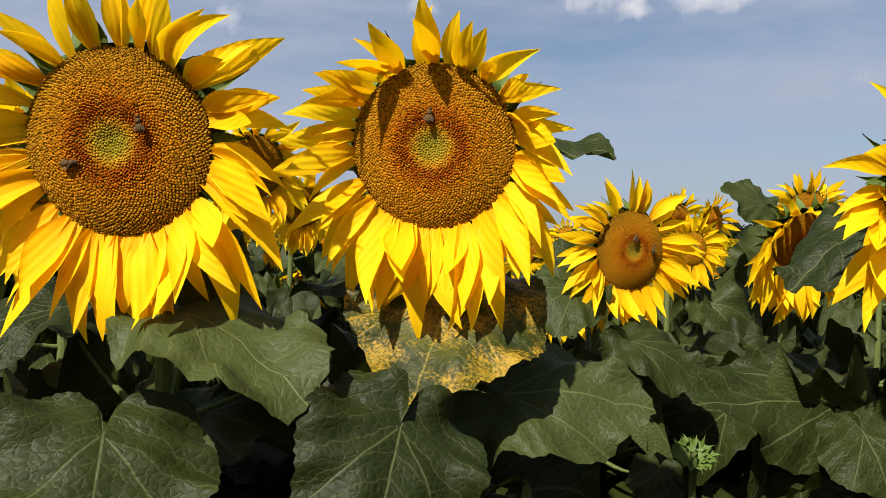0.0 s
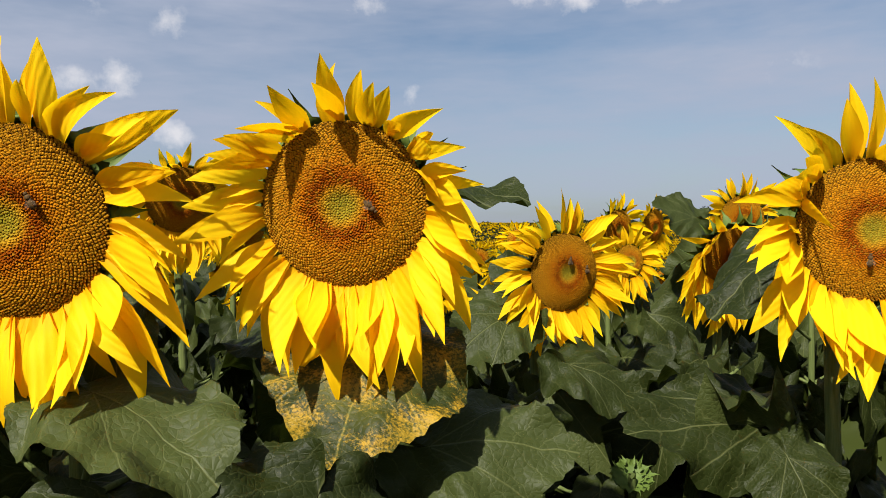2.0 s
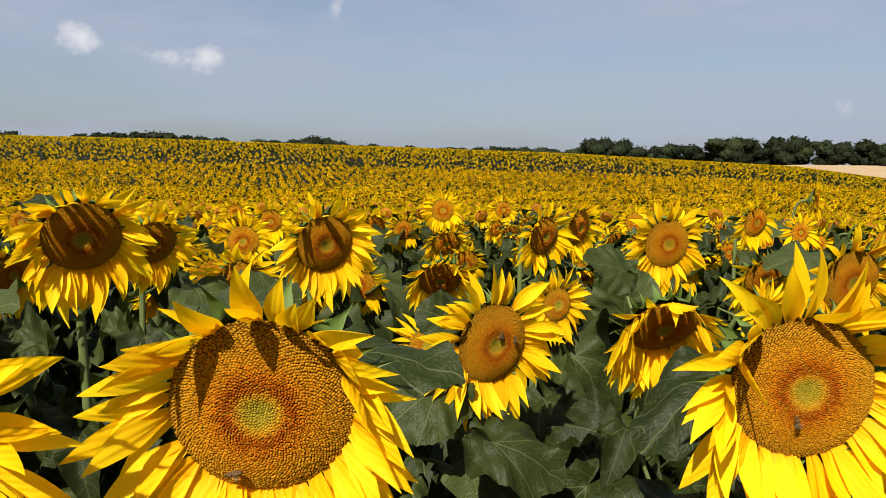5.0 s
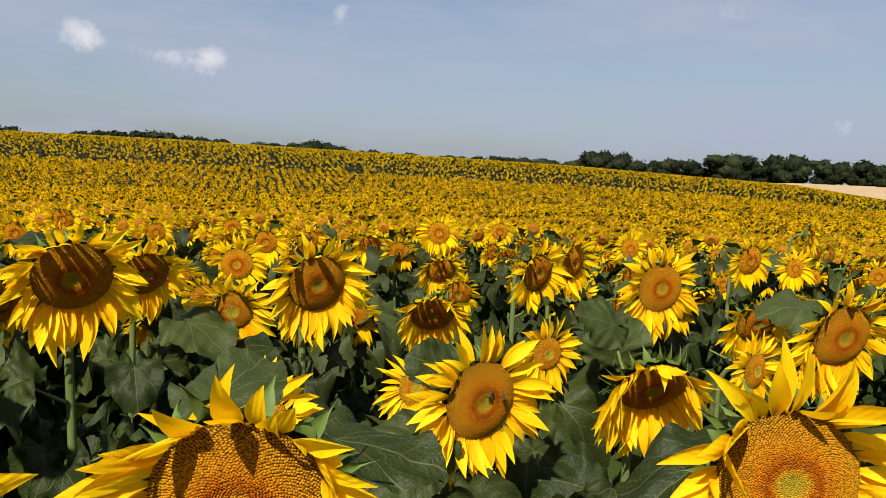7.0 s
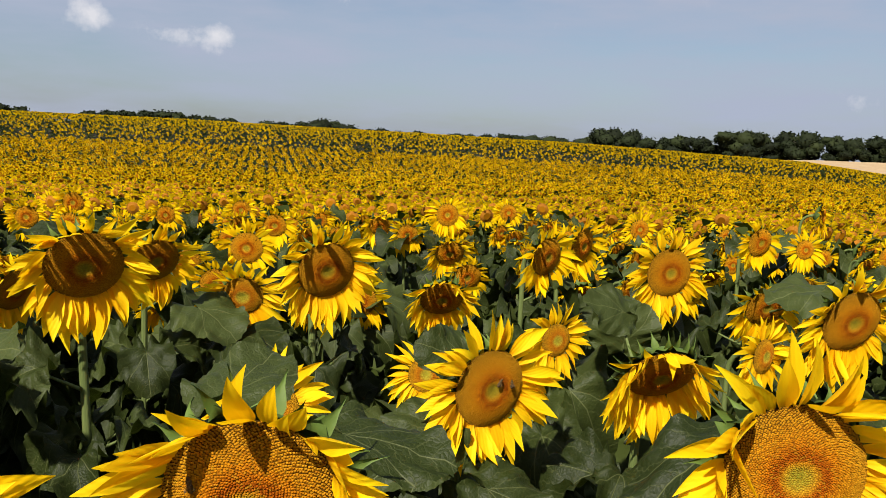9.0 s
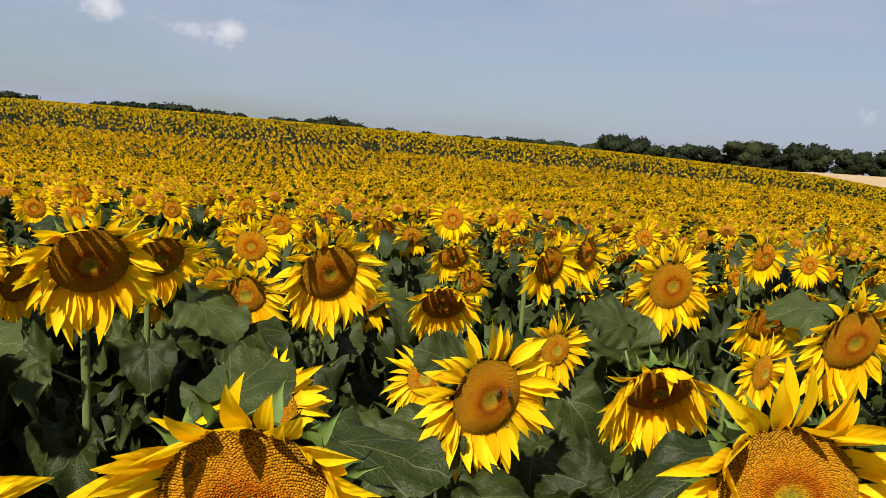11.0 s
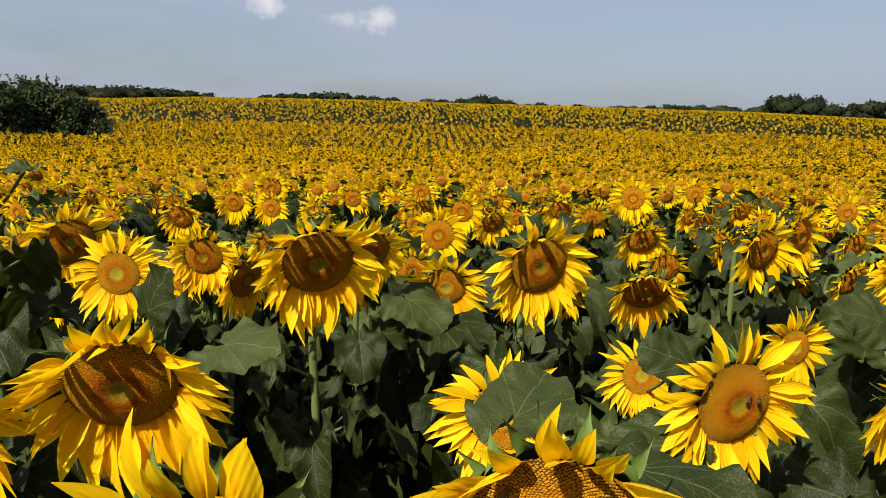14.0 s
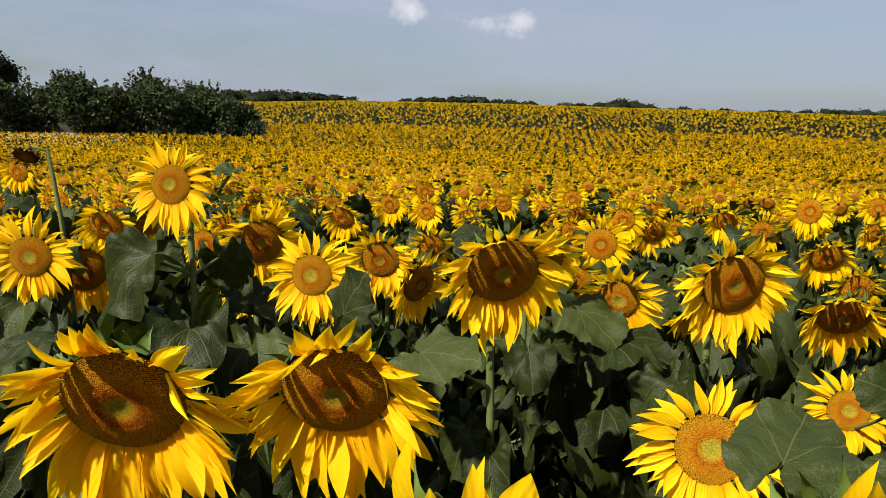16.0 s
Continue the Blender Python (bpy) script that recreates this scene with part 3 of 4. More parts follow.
    verts, faces = [], []
    for i in range(under_leaves):
        z = rng.uniform(0.25, 0.95)
        a = i * 2.4 + rng.uniform(-.6, .6)
        d = Vector((math.cos(a), math.sin(a), 0))
        v, f = leaf_shape(rng, 2, 14, 0.03, rng.uniform(0.2, 1.0), rng.uniform(0.05, 0.6), 2.0)
        ln = rng.uniform(0.15, 0.26)
        b = Vector((path[4].x, path[4].y, z)) + d * rng.uniform(0.06, 0.14)
        m = leaf_pose(b, b + d * ln + Vector((0, 0, -ln * rng.uniform(0.1, 0.8))), rng.uniform(0.9, 1.15), Vector((rng.uniform(-.5, .5), rng.uniform(-.5, .5), 1)))
        faces += [tuple(q + len(verts) for q in c) for c in f]
        verts += [m @ Vector(q) for q in v]
    tagged(part("lower_leaves", mesh_from("lower_leaves", verts, faces, M_LEAF_FAR), plant, Matrix()), kind="stuff")
    return plant


UPRIGHT, FLAT, FACING = (0.0, -1.0, 0.35), (0.0, -0.25, 1.0), (0.0, -0.8, 0.65)

FEET = []
NEAR_RNG = random.Random(5)


def near(head, size, yaw, nod, extra=11, **more):
    """One of the plants beside the camera, each petal a part of its own where it is close."""
    dist = math.hypot(head[0], head[1])
    more.setdefault("high", head[2] - 0.20)
    ob = sunflower(NEAR_RNG, head, size, yaw, nod, dist < 3.2, joined=dist > 2.9, extra=extra, leaf_len=(0.10, 0.19), low=0.68, **more)
    FEET.append((ob.location.x, ob.location.y))
    pose_words = "nodding towards the ground" if nod > 30 else ("in full bloom, looking level" if nod < 12 else "in full bloom, bowed a little")
    tagged(ob, "tall yellow sunflower " + pose_words, "sunflower", "sunflowers of the field")
    return ob


near((-0.261, 0.800, 1.476), 0.099, 2, 8, fresh=0.9, lean=0.22, clear=True, extra=10, high=1.16, petals=70, leaves=[
        ((-0.232, 0.852, 1.306), (-0.032, 0.74, 1.26), 0.8, LEAVES[0], (0.5, -0.5, 0.7)),
        ((-0.181, 0.88, 1.379), (-0.182, 0.83, 1.29), 0.85, LEAVES[1], FACING),
        ((-0.246, 0.765, 1.207), (-0.199, 0.64, 1.092), 1.3, LEAVES[2], (0.4, -0.6, 0.7)),
        ((-0.373, 0.95, 1.293), (-0.491, 0.85, 1.272), 0.95, LEAVES[3], (0.0, -0.5, 0.85)),
        ((-0.321, 0.988, 1.158), (-0.077, 0.95, 1.159), 0.9, LEAVES[5], FLAT)])
near((0.061, 0.905, 1.493), 0.096, -4, 8, fresh=0.0, lean=0.40, reach=0.94, clear=True, extra=10, high=1.16, petals=70, leaves=[
        ((0.097, 0.977, 1.354), (0.053, 0.84, 1.237), 1.35, LEAF_STAINED, FACING),
        ((0.115, 0.98, 1.19), (0.311, 0.93, 1.232), 0.9, LEAVES[4], (0.45, -0.62, 0.65)),
        ((0.046, 0.825, 1.214), (0.035, 0.7, 1.094), 1.2, LEAVES[3], (0.45, -0.6, 0.65)),
        ((0.311, 1.13, 1.203), (0.31, 1.08, 1.098), 1.15, LEAVES[1], (0.7, -0.6, 0.4)),
        ((-0.002, 1.025, 1.349), (-0.133, 1.0, 1.32), 0.75, LEAF_FLAT, (0.0, -0.15, 1.0)),
        ((0.004, 1.02, 1.560), (0.050, 1.150, 1.600), 0.95, LEAF_FLAT, FLAT),
        ((0.120, 1.020, 1.530), (0.285, 0.985, 1.512), 0.8, LEAF_FLAT, (0.1, -0.22, 1.0))])
near((0.425, 1.630, 1.384), 0.084, 26, 4, fresh=0.85, extra=13, high=1.16, petals=66, leaves=[
        ((0.334, 1.62, 1.313), (0.187, 1.52, 1.247), 1.0, LEAVES[5], FACING),
        ((0.385, 1.562, 1.21), (0.559, 1.5, 1.169), 0.9, LEAVES[4], (0.1, -0.6, 0.8)),
        ((0.472, 1.512, 0.974), (0.441, 1.45, 0.899), 1.1, LEAVES[2], FACING)])
near((0.792, 1.640, 1.414), 0.075, 2, 36, lean=0.22, reach=1.15, extra=13, high=1.16, petals=66, leaves=[
        ((0.801, 1.867, 1.497), (0.677, 1.83, 1.538), 1.0, LEAF_FLAT, FACING),
        ((0.735, 1.267, 1.145), (0.455, 1.18, 1.168), 0.75, LEAF_FLAT, (0.45, -0.6, 0.65))])
near((0.748, 1.060, 1.456), 0.097, -6, 2, fresh=0.6, lean=0.5, reach=1.05, clear=True, extra=10, high=1.16, petals=66, leaves=[
        ((0.74, 1.212, 1.451), (0.551, 1.15, 1.362), 0.75, LEAVES[3], FLAT),
        ((0.655, 1.138, 1.152), (0.677, 1.05, 1.056), 1.1, LEAVES[5], FACING)])
near((-0.496, 1.930, 1.572), 0.088, 27, 22, extra=14, high=1.2, petals=70, leaves=[
        ((-0.556, 1.970, 1.650), (-0.647, 1.930, 1.672), 1.0, LEAVES[4], FLAT)])
near((0.044, 2.230, 1.528), 0.083, 24, 14, fresh=0.3, extra=14, petals=70)
near((-0.499, 2.500, 1.503), 0.071, 35, 20, extra=14)
near((-0.270, 2.700, 1.356), 0.078, 4, 13, fresh=0.2, young=True, extra=14, leaves=[
        ((-0.321, 2.600, 1.243), (-0.104, 2.500, 1.260), 1.2, LEAVES[5], FLAT)])
near((-0.428, 3.680, 1.392), 0.075, 4, 5, fresh=0.7, extra=14, leaves=[
        ((-0.416, 2.600, 1.347), (-0.243, 2.500, 1.279), 1.2, LEAVES[0], FLAT)])
near((0.552, 3.860, 1.369), 0.075, 4, 30, extra=14)
near((0.423, 2.790, 1.343), 0.080, 5, 34, extra=14)
near((0.817, 2.850, 1.499), 0.074, 34, 10, fresh=0.4, extra=14)
near((1.034, 3.150, 1.509), 0.075, 40, 10, extra=14)
near((1.128, 2.450, 1.512), 0.079, 10, 5, fresh=0.7, extra=14, leaves=[
        ((0.919, 2.250, 1.306), (0.918, 2.200, 1.456), 1.4, LEAVES[1], UPRIGHT)])
near((0.637, 4.950, 1.477), 0.074, 4, 0, fresh=0.8, extra=14)
near((1.209, 5.900, 1.433), 0.067, 4, 4, fresh=0.8, extra=14)
near((0.653, 2.000, 1.396), 0.050, 22, 0, fresh=0.9, young=True, extra=14)
near((0.332, 2.200, 1.239), 0.058, 4, -10, fresh=0.9, young=True, extra=14, leaves=[
        ((0.430, 1.980, 1.339), (0.298, 1.940, 1.407), 1.1, LEAVES[2], FACING)])
near((1.523, 2.550, 1.385), 0.074, 4, 24, extra=14, leaves=[
        ((1.623, 2.350, 1.481), (1.383, 2.300, 1.493), 0.9, LEAVES[3], FLAT)])
near((1.249, 2.050, 1.348), 0.056, 30, 0, fresh=0.8, young=True, extra=14)
near((1.500, 2.060, 1.447), 0.091, 8, 14, fresh=0.3, extra=14)
near((1.941, 3.400, 1.519), 0.068, 18, 10, fresh=0.7, extra=14)
near((2.134, 5.500, 1.370), 0.072, 4, 4, fresh=0.8, extra=14)
near((2.468, 3.900, 1.434), 0.060, 4, 0, fresh=0.9, young=True, extra=14)
near((2.862, 4.400, 1.584), 0.068, 48, 2, fresh=0.8, extra=14)
near((-0.023, 1.580, 1.347), 0.072, 6, -16, fresh=0.9, young=True, reach=0.88, extra=14, leaves=[
        ((-0.261, 1.150, 1.058), (-0.101, 1.050, 1.170), 1.2, LEAVES[4], FLAT)])
near((-0.594, 1.220, 1.504), 0.084, 18, 21, fresh=0.1, lean=0.02, reach=1.12, petals=76, extra=14, high=1.2, leaves=[
        ((-0.590, 1.540, 1.475), (-0.430, 1.450, 1.515), 0.85, LEAF_FLAT, (0.0, -0.5, 0.87))])
near((-0.889, 1.100, 1.490), 0.094, 20, 21, fresh=0.1, lean=0.02, reach=1.12, petals=76, extra=14, high=1.2, leaves=[
        ((-1.278, 1.350, 1.490), (-1.327, 1.250, 1.456), 1.1, LEAVES[0], FLAT)])
near((-1.238, 1.680, 1.765), 0.053, 14, -6, fresh=0.9, young=True, extra=14, leaves=[
        ((-1.104, 1.750, 1.795), (-1.168, 1.720, 1.814), 1.0, LEAVES[1], FLAT)])
near((-0.911, 1.750, 1.563), 0.055, 10, -4, fresh=0.9, young=True, extra=14, leaves=[
        ((-0.779, 1.620, 1.494), (-0.719, 1.600, 1.613), 1.3, LEAF_FLAT, (-0.3, -0.75, 0.6))])
near((-1.246, 2.080, 1.573), 0.065, 42, 8, extra=14)
near((-0.965, 2.300, 1.505), 0.059, 8, 14, fresh=0.3, extra=14)
near((-0.865, 2.380, 1.422), 0.061, 60, 14, extra=14)
near((-1.745, 1.750, 1.545), 0.063, 22, 0, fresh=0.9, young=True, extra=14)
near((-1.811, 2.000, 1.459), 0.069, 36, 12, extra=14)
near((-3.777, 3.600, 1.604), 0.066, 4, 10, extra=14)
near((-0.364, 4.160, 1.454), 0.061, 4, 8, extra=14)
near((-1.324, 5.570, 1.364), 0.065, 4, 10, extra=14)
near((0.200, 5.200, 1.365), 0.074, 2, 26, extra=14)
near((-0.874, 6.000, 1.382), 0.071, 4, 8, extra=14)
near((-1.920, 4.790, 1.398), 0.068, 4, 10, extra=14)
near((-1.843, 5.280, 1.455), 0.070, 4, 12, extra=14)
near((-1.917, 4.050, 1.388), 0.071, 4, 24, extra=14)
near((-0.220, 4.570, 1.345), 0.071, 20, 26, extra=14)
near((-1.597, 4.600, 1.389), 0.060, 0, 6, extra=14)
near((-2.261, 2.600, 1.495), 0.067, 20, 20, extra=14)


def bud(x, y, z):
    """A closed green bud on a thin stem."""
    plant = new("sunflower_bud")
    plant.location = (x, y, 0)
    verts, faces = tube(bezier(Vector((0, 0, -0.02)), Vector((0.01, 0, z * 0.4)), Vector((-0.01, 0, z * 0.7)), Vector((0, 0, z)), 7), [0.007] * 7, 6)
    part("stem", mesh_from("stem", verts, faces, M_STEM), plant, Matrix())
    at = Matrix.Translation((0, 0, z)) @ head_turn(0, -60) @ Matrix.Scale(0.42, 4)
    part("calyx", CALYXES[0], plant, at)
    for i in range(24):
        m = Matrix.Rotation(i * 2.4, 4, "Z") @ Matrix.Translation((EYE_R * (0.95 - 0.03 * i), 0, -0.01 + 0.0016 * i)) @ Matrix.Rotation(-0.5 - 0.03 * i, 4, "Y")
        part("bract", BRACTS[i % 6], plant, at @ m)
    for k in range(3):
        a = 1.0 + 2.1 * k
        d = Vector((math.cos(a), math.sin(a), 0))
        b = Vector((0, 0, z * 0.75)) + d * 0.05
        part("leaf", LEAVES_LOW[k], plant, leaf_pose(b, b + d * 0.12 + Vector((0, 0, -0.03)), 1.0, Vector(FLAT)))
    return tagged(plant, "small closed green sunflower bud on thin stem", "sunflower bud")


def wilted(foot, head):
    """A dried brown head hung over on a long bowed stem."""
    plant = new("wilted_sunflower")
    plant.location = (foot[0], foot[1], 0)
    h = Vector(head) - Vector((foot[0], foot[1], 0))
    top = h + Vector((0.06, 0.02, 0.02))
    path = bezier(Vector((0, 0, -0.02)), Vector((0.02, 0, h.z * 0.6)), Vector((h.x * 0.3, 0, h.z * 0.9)), top, 10) + [h + Vector((0.02, 0, 0.03)), h]
    part("stem", mesh_from("stem", *tube(path, [0.009 - 0.0004 * i for i in range(len(path))], 8), M_STEM), plant, Matrix())
    rng = random.Random(4)
    verts, faces = [], []
    for i in range(30):
        v, f = petal_shape(rng, rng.uniform(0.04, 0.07), 0.02, rng.uniform(-2.2, 2.2), rng.uniform(-1.5, 1.5), 0.3, 6, 3)
        m = petal_pose(i * 0.42, rng.uniform(-0.6, 0.9), rng.uniform(-1, 1), 1.0, 1.0)
        faces += [tuple(q + len(verts) for q in c) for c in f]
        verts += [m @ Vector(p) for p in v]
    at = Matrix.Translation(h) @ head_turn(20, 50) @ Matrix.Scale(0.40, 4)
    tagged(part("petal_ring", mesh_from("petal_ring", verts, faces, M_DRY), plant, at, "shrivelled brown petals"), kind="stuff")
    part("calyx", CALYXES[0], plant, at)
    part("eye", EYE_LOW, plant, at)
    for k, (z, a) in enumerate(((0.55, 0.4), (0.8, 2.6), (1.0, 5.0))):
        d = Vector((math.cos(a), math.sin(a), 0))
        j = min(range(len(path)), key=lambda q: abs(path[q].z - z * 1.5))
        b = path[j] + d * 0.08
        part("leaf", LEAVES_LOW[k], plant, leaf_pose(b, b + d * 0.16 + Vector((0, 0, -0.05)), 0.9, Vector(FLAT)))
    FEET.append(foot)
    return tagged(plant, "wilted brown sunflower hanging from its bowed stem", "sunflower")


bud(0.51, 1.42, 1.02)
wilted((-1.78, 1.95), (-1.92, 1.92, 1.80))

# ---- the field in rows ----
ROW = Vector((-math.sin(radians(8.6)), math.cos(radians(8.6))))
ACROSS = Vector((ROW.y, -ROW.x))
ROW_GAP, STEP = 0.60, 0.225


def field_points(rng, r0, r1, az0, az1, keep=1.0, stray=0.06):
    """Feet of the plants along the drilled rows within a sector of the plan."""
    u = np.arange(-r1, r1, ROW_GAP)
    v = np.arange(-r1, r1, STEP)
    uu, vv = np.meshgrid(u, v, indexing="ij")
    uu = uu + rng.normal(0, stray, uu.shape)
    vv = vv + rng.uniform(-0.12, 0.12, vv.shape)
    x = uu * ACROSS.x + vv * ROW.x
    y = uu * ACROSS.y + vv * ROW.y
    r, az = np.hypot(x, y), np.degrees(np.arctan2(x, y))
    if az1 > 180:
        az = az % 360
    ok = (r >= r0) & (r < r1) & (az > az0) & (az < az1) & (rng.uniform(0, 1, x.shape) < keep)
    ok &= ~((az < -30.9) & (az > -180) & (r > 53) & (r < 68))
    return np.stack([x[ok], y[ok]], -1)


def make_mid_plants():
    """Single plants of the rows out to eight metres, copied from a few grown forms."""
    rng = random.Random(21)
    nrg = np.random.default_rng(3)
    forms = []
    for k in range(9):
        nod = [6, 14, 22, 30, 12, 40, 18, 55, 8][k]
        yaw = rng.uniform(-10, 22)
        z = rng.uniform(1.29, 1.40)
        form = sunflower(rng, (0, 0, z), rng.uniform(0.058, 0.070), yaw, nod, False, foot=(0.02, 0.08), joined=True, extra=10, low=0.75, high=1.42, crown_gap=0.02, petals=52, reach=rng.uniform(0.85, 1.05), leaf_len=(0.11, 0.18))
        words = "nodding low" if nod > 26 else "looking over the rows"
        tagged(form, "yellow sunflower with broad green leaves, " + words, "sunflower", "sunflowers of the field")
        forms.append(form)
    pts = [p for p in field_points(nrg, 2.7, 7.2, -56, 47, 1.0, 0.10) if all(math.hypot(p[0] - f[0], p[1] - f[1]) > 0.34 for f in FEET)]
    used = 0
    for p in pts:
        m = Matrix.Translation((p[0], p[1], float(land(p[0], p[1])) - rng.uniform(0, 0.10))) @ Matrix.Rotation(radians(rng.gauss(0, 12)), 4, "Z")
        if used < len(forms):
            forms[used].matrix_basis = m
        else:
            copy_thing(forms[rng.randrange(len(forms))], m)
        used += 1
    for form in forms[used:]:
        bpy.data.objects.remove(form)


make_mid_plants()


def fast_mesh(name, verts, tris, mats, mat_index):
    me = bpy.data.meshes.new(name)
    me.vertices.add(len(verts))
    me.vertices.foreach_set("co", np.ascontiguousarray(verts, np.float32).ravel())
    me.loops.add(len(tris) * 3)
    me.loops.foreach_set("vertex_index", np.ascontiguousarray(tris, np.int32).ravel())
    me.polygons.add(len(tris))
    me.polygons.foreach_set("loop_start", np.arange(0, len(tris) * 3, 3, dtype=np.int32))
    for m in mats:
        me.materials.append(m)
    me.polygons.foreach_set("material_index", np.ascontiguousarray(mat_index, np.int32))
    me.update(calc_edges=True)
    return new(name, me)


def plant_form(rng, petals, sides, leaves, nod, yaw, stem, size=1.0, broad=1.0):
    """A light plant for the distance: eye, petals, leaves and stem as triangles with a slot each."""
    v, f, s = [], [], []
    turn = Matrix.Translation((0, 0, 1.34)) @ head_turn(yaw, nod)
    rad = 0.080 * size

    def add(points, tris, slot):
        k = len(v)
        v.extend([tuple(p) for p in points])
        f.extend([tuple(k + i for i in t) for t in tris])
        s.extend([slot] * len(tris))

    ring = [turn @ Vector((rad * math.cos(a), rad * math.sin(a), 0.0)) for a in (2 * math.pi * i / sides for i in range(sides))]
    if sides > 8:
        heart = [turn @ Vector((rad * 0.52 * math.cos(a), rad * 0.52 * math.sin(a), 0.013)) for a in (2 * math.pi * i / sides for i in range(sides))]
        add(heart + [turn @ Vector((0, 0, 0.012))], [(i, (i + 1) % sides, sides) for i in range(sides)], 0)
        add(ring + heart, [t for i in range(sides) for t in ((i, (i + 1) % sides, sides + i), ((i + 1) % sides, sides + (i + 1) % sides, sides + i))], 4)
    elif sides > 4:
        add(ring + [turn @ Vector((0, 0, 0.016))], [(i, (i + 1) % sides, sides) for i in range(sides)], 0)
    elif sides > 0:
        add(ring, [(0, 1, 2), (0, 2, 3)], 0)
    for i in range(petals):
        a = 2 * math.pi * (i + rng.uniform(-.2, .2)) / petals
        half = math.pi / petals * 1.05
        ln = rng.uniform(0.052, 0.082) * size
        z = rng.uniform(-0.012, 0.045)
        c = lambda r, b, h: turn @ Vector((r * math.cos(b), r * math.sin(b), h))
        tip = c(rad + ln, a, z)
        if petals > 9:
            add([c(rad * 0.92, a, -0.004), c(rad + ln * 0.5, a - half * 0.85, z * 0.5 - 0.004), tip, c(rad + ln * 0.5, a + half * 0.85, z * 0.5 - 0.004)], [(0, 1, 2), (0, 2, 3)], 1)
        else:
            add([c(rad * 0.5, a - half * 0.75, -0.006), c(rad + ln, a - half * 0.55, z), tip if petals > 6 else c(rad + ln * 0.9, a + half * 0.6, z), c(rad * 0.5, a + half * 0.75, -0.006)], [(0, 1, 2), (0, 2, 3)], 1)
    for i in range(leaves):
        a = i * 2.4 + rng.uniform(-.5, .5)
        z = rng.uniform(0.90, 1.36)
        d, w = Vector((math.cos(a), math.sin(a), 0)), Vector((-math.sin(a), math.cos(a), 0))
        ln = rng.uniform(0.16, 0.25) * broad
        o = d * 0.08 + Vector((0, 0, z))
        drop = rng.uniform(0.0, 0.12)
        add([o, o + d * ln * 0.45 - w * ln * 0.46 + Vector((0, 0, 0.02)), o + d * ln + Vector((0, 0, -drop)), o + d * ln * 0.45 + w * ln * 0.46 + Vector((0, 0, 0.02))], [(0, 1, 2), (0, 2, 3)], 2)
    if stem:
        add([Vector((-0.012, 0.08, 0)), Vector((0.012, 0.08, 0)), Vector((0.008, 0.06, 1.36)), Vector((-0.008, 0.06, 1.36)), Vector((0, 0.10, 0)), Vector((0, 0.07, 1.36))], [(0, 1, 2), (0, 2, 3), (1, 4, 5), (1, 5, 2)], 3)
    return np.array(v), np.array(f), np.array(s)


def make_far_field(name, label, seed, r0, r1, az0, az1, keep, petals, sides, leaves, stem, size, bare, broad=1.0, leafy=0, stray=0.06):
    rng = random.Random(seed)
    nrg = np.random.default_rng(seed)
    forms = [plant_form(rng, petals, sides, leaves, nod, rng.uniform(-15, 25), stem, size, broad) for nod in (4, 10, 16, 22, 28, 8, 14, 38)]
    forms += [plant_form(rng, 0, 0, leaves + 2, 0, 0, stem, size, broad) for k in range(leafy)]
    pts = field_points(nrg, r0, r1, az0, az1, keep, stray)
    # thinner patches where weaker plants stand
    thin_patch = np.sin(pts[:, 0] * 0.11 + 1.3 * np.sin(pts[:, 1] * 0.07)) * np.sin(pts[:, 1] * 0.09 + 1.1 * np.sin(pts[:, 0] * 0.05))
    pts = pts[(nrg.uniform(0, 1, len(pts)) > bare * np.clip(thin_patch - 0.25, 0, 1))]
    which = nrg.integers(0, len(forms), len(pts))
    z = land(pts[:, 0], pts[:, 1]) + nrg.normal(0, 0.05, len(pts))
    turn = np.radians(nrg.normal(0, 14, len(pts)))
    grow = nrg.normal(1.0, 0.05, len(pts))
    V, T, S, base = [], [], [], 0
    for k, (v, f, s) in enumerate(forms):
        idx = np.nonzero(which == k)[0]
        n = len(idx)
        c, sn, g = np.cos(turn[idx])[:, None], np.sin(turn[idx])[:, None], grow[idx][:, None]
        x = (c * v[None, :, 0] - sn * v[None, :, 1]) * g + pts[idx, 0][:, None]
        y = (sn * v[None, :, 0] + c * v[None, :, 1]) * g + pts[idx, 1][:, None]
        zz = v[None, :, 2] * (0.5 + 0.5 * g) + z[idx][:, None]
        V.append(np.stack([x, y, zz], -1).reshape(-1, 3))
        T.append((f[None] + (base + np.arange(n) * len(v))[:, None, None]).reshape(-1, 3))
        S.append(np.tile(s, n))
        base += n * len(v)
    ob = fast_mesh(name, np.concatenate(V), np.concatenate(T), [M_EYE_FAR, M_PETALS, M_LEAF_FAR, M_STEM, M_EYE_RIM], np.concatenate(S))
    return tagged(ob, label, "sunflower field", kind="stuff")


make_far_field("sunflower_rows", "dense rows of blooming sunflowers in the field", 31, 7.2, 24, -60, 50, 1.0, 18, 10, 8, True, 0.82, 0.0, 1.05, 0, 0.12)
make_far_field("sunflower_field", "wide field of yellow sunflowers running to the hill", 32, 24, 66, -58, 46, 0.80, 8, 6, 3, False, 0.80, 0.3, 1.2, 1, 0.11)
make_far_field("sunflower_hill", "distant hillside covered with rows of yellow sunflowers", 33, 66, 202, -56, 44, 0.31, 4, 4, 2, False, 0.78, 0.3, 1.7, 9, 0.16)
# unseen rows behind and beside the camera, added to shade the lower leaves
make_far_field("sunflower_strip", "unseen sunflower rows beside and behind, added to shade the lower leaves", 34, 0.52, 8.2, 105, 300, 1.0, 12, 8, 10, True, 1.0, 0.0)
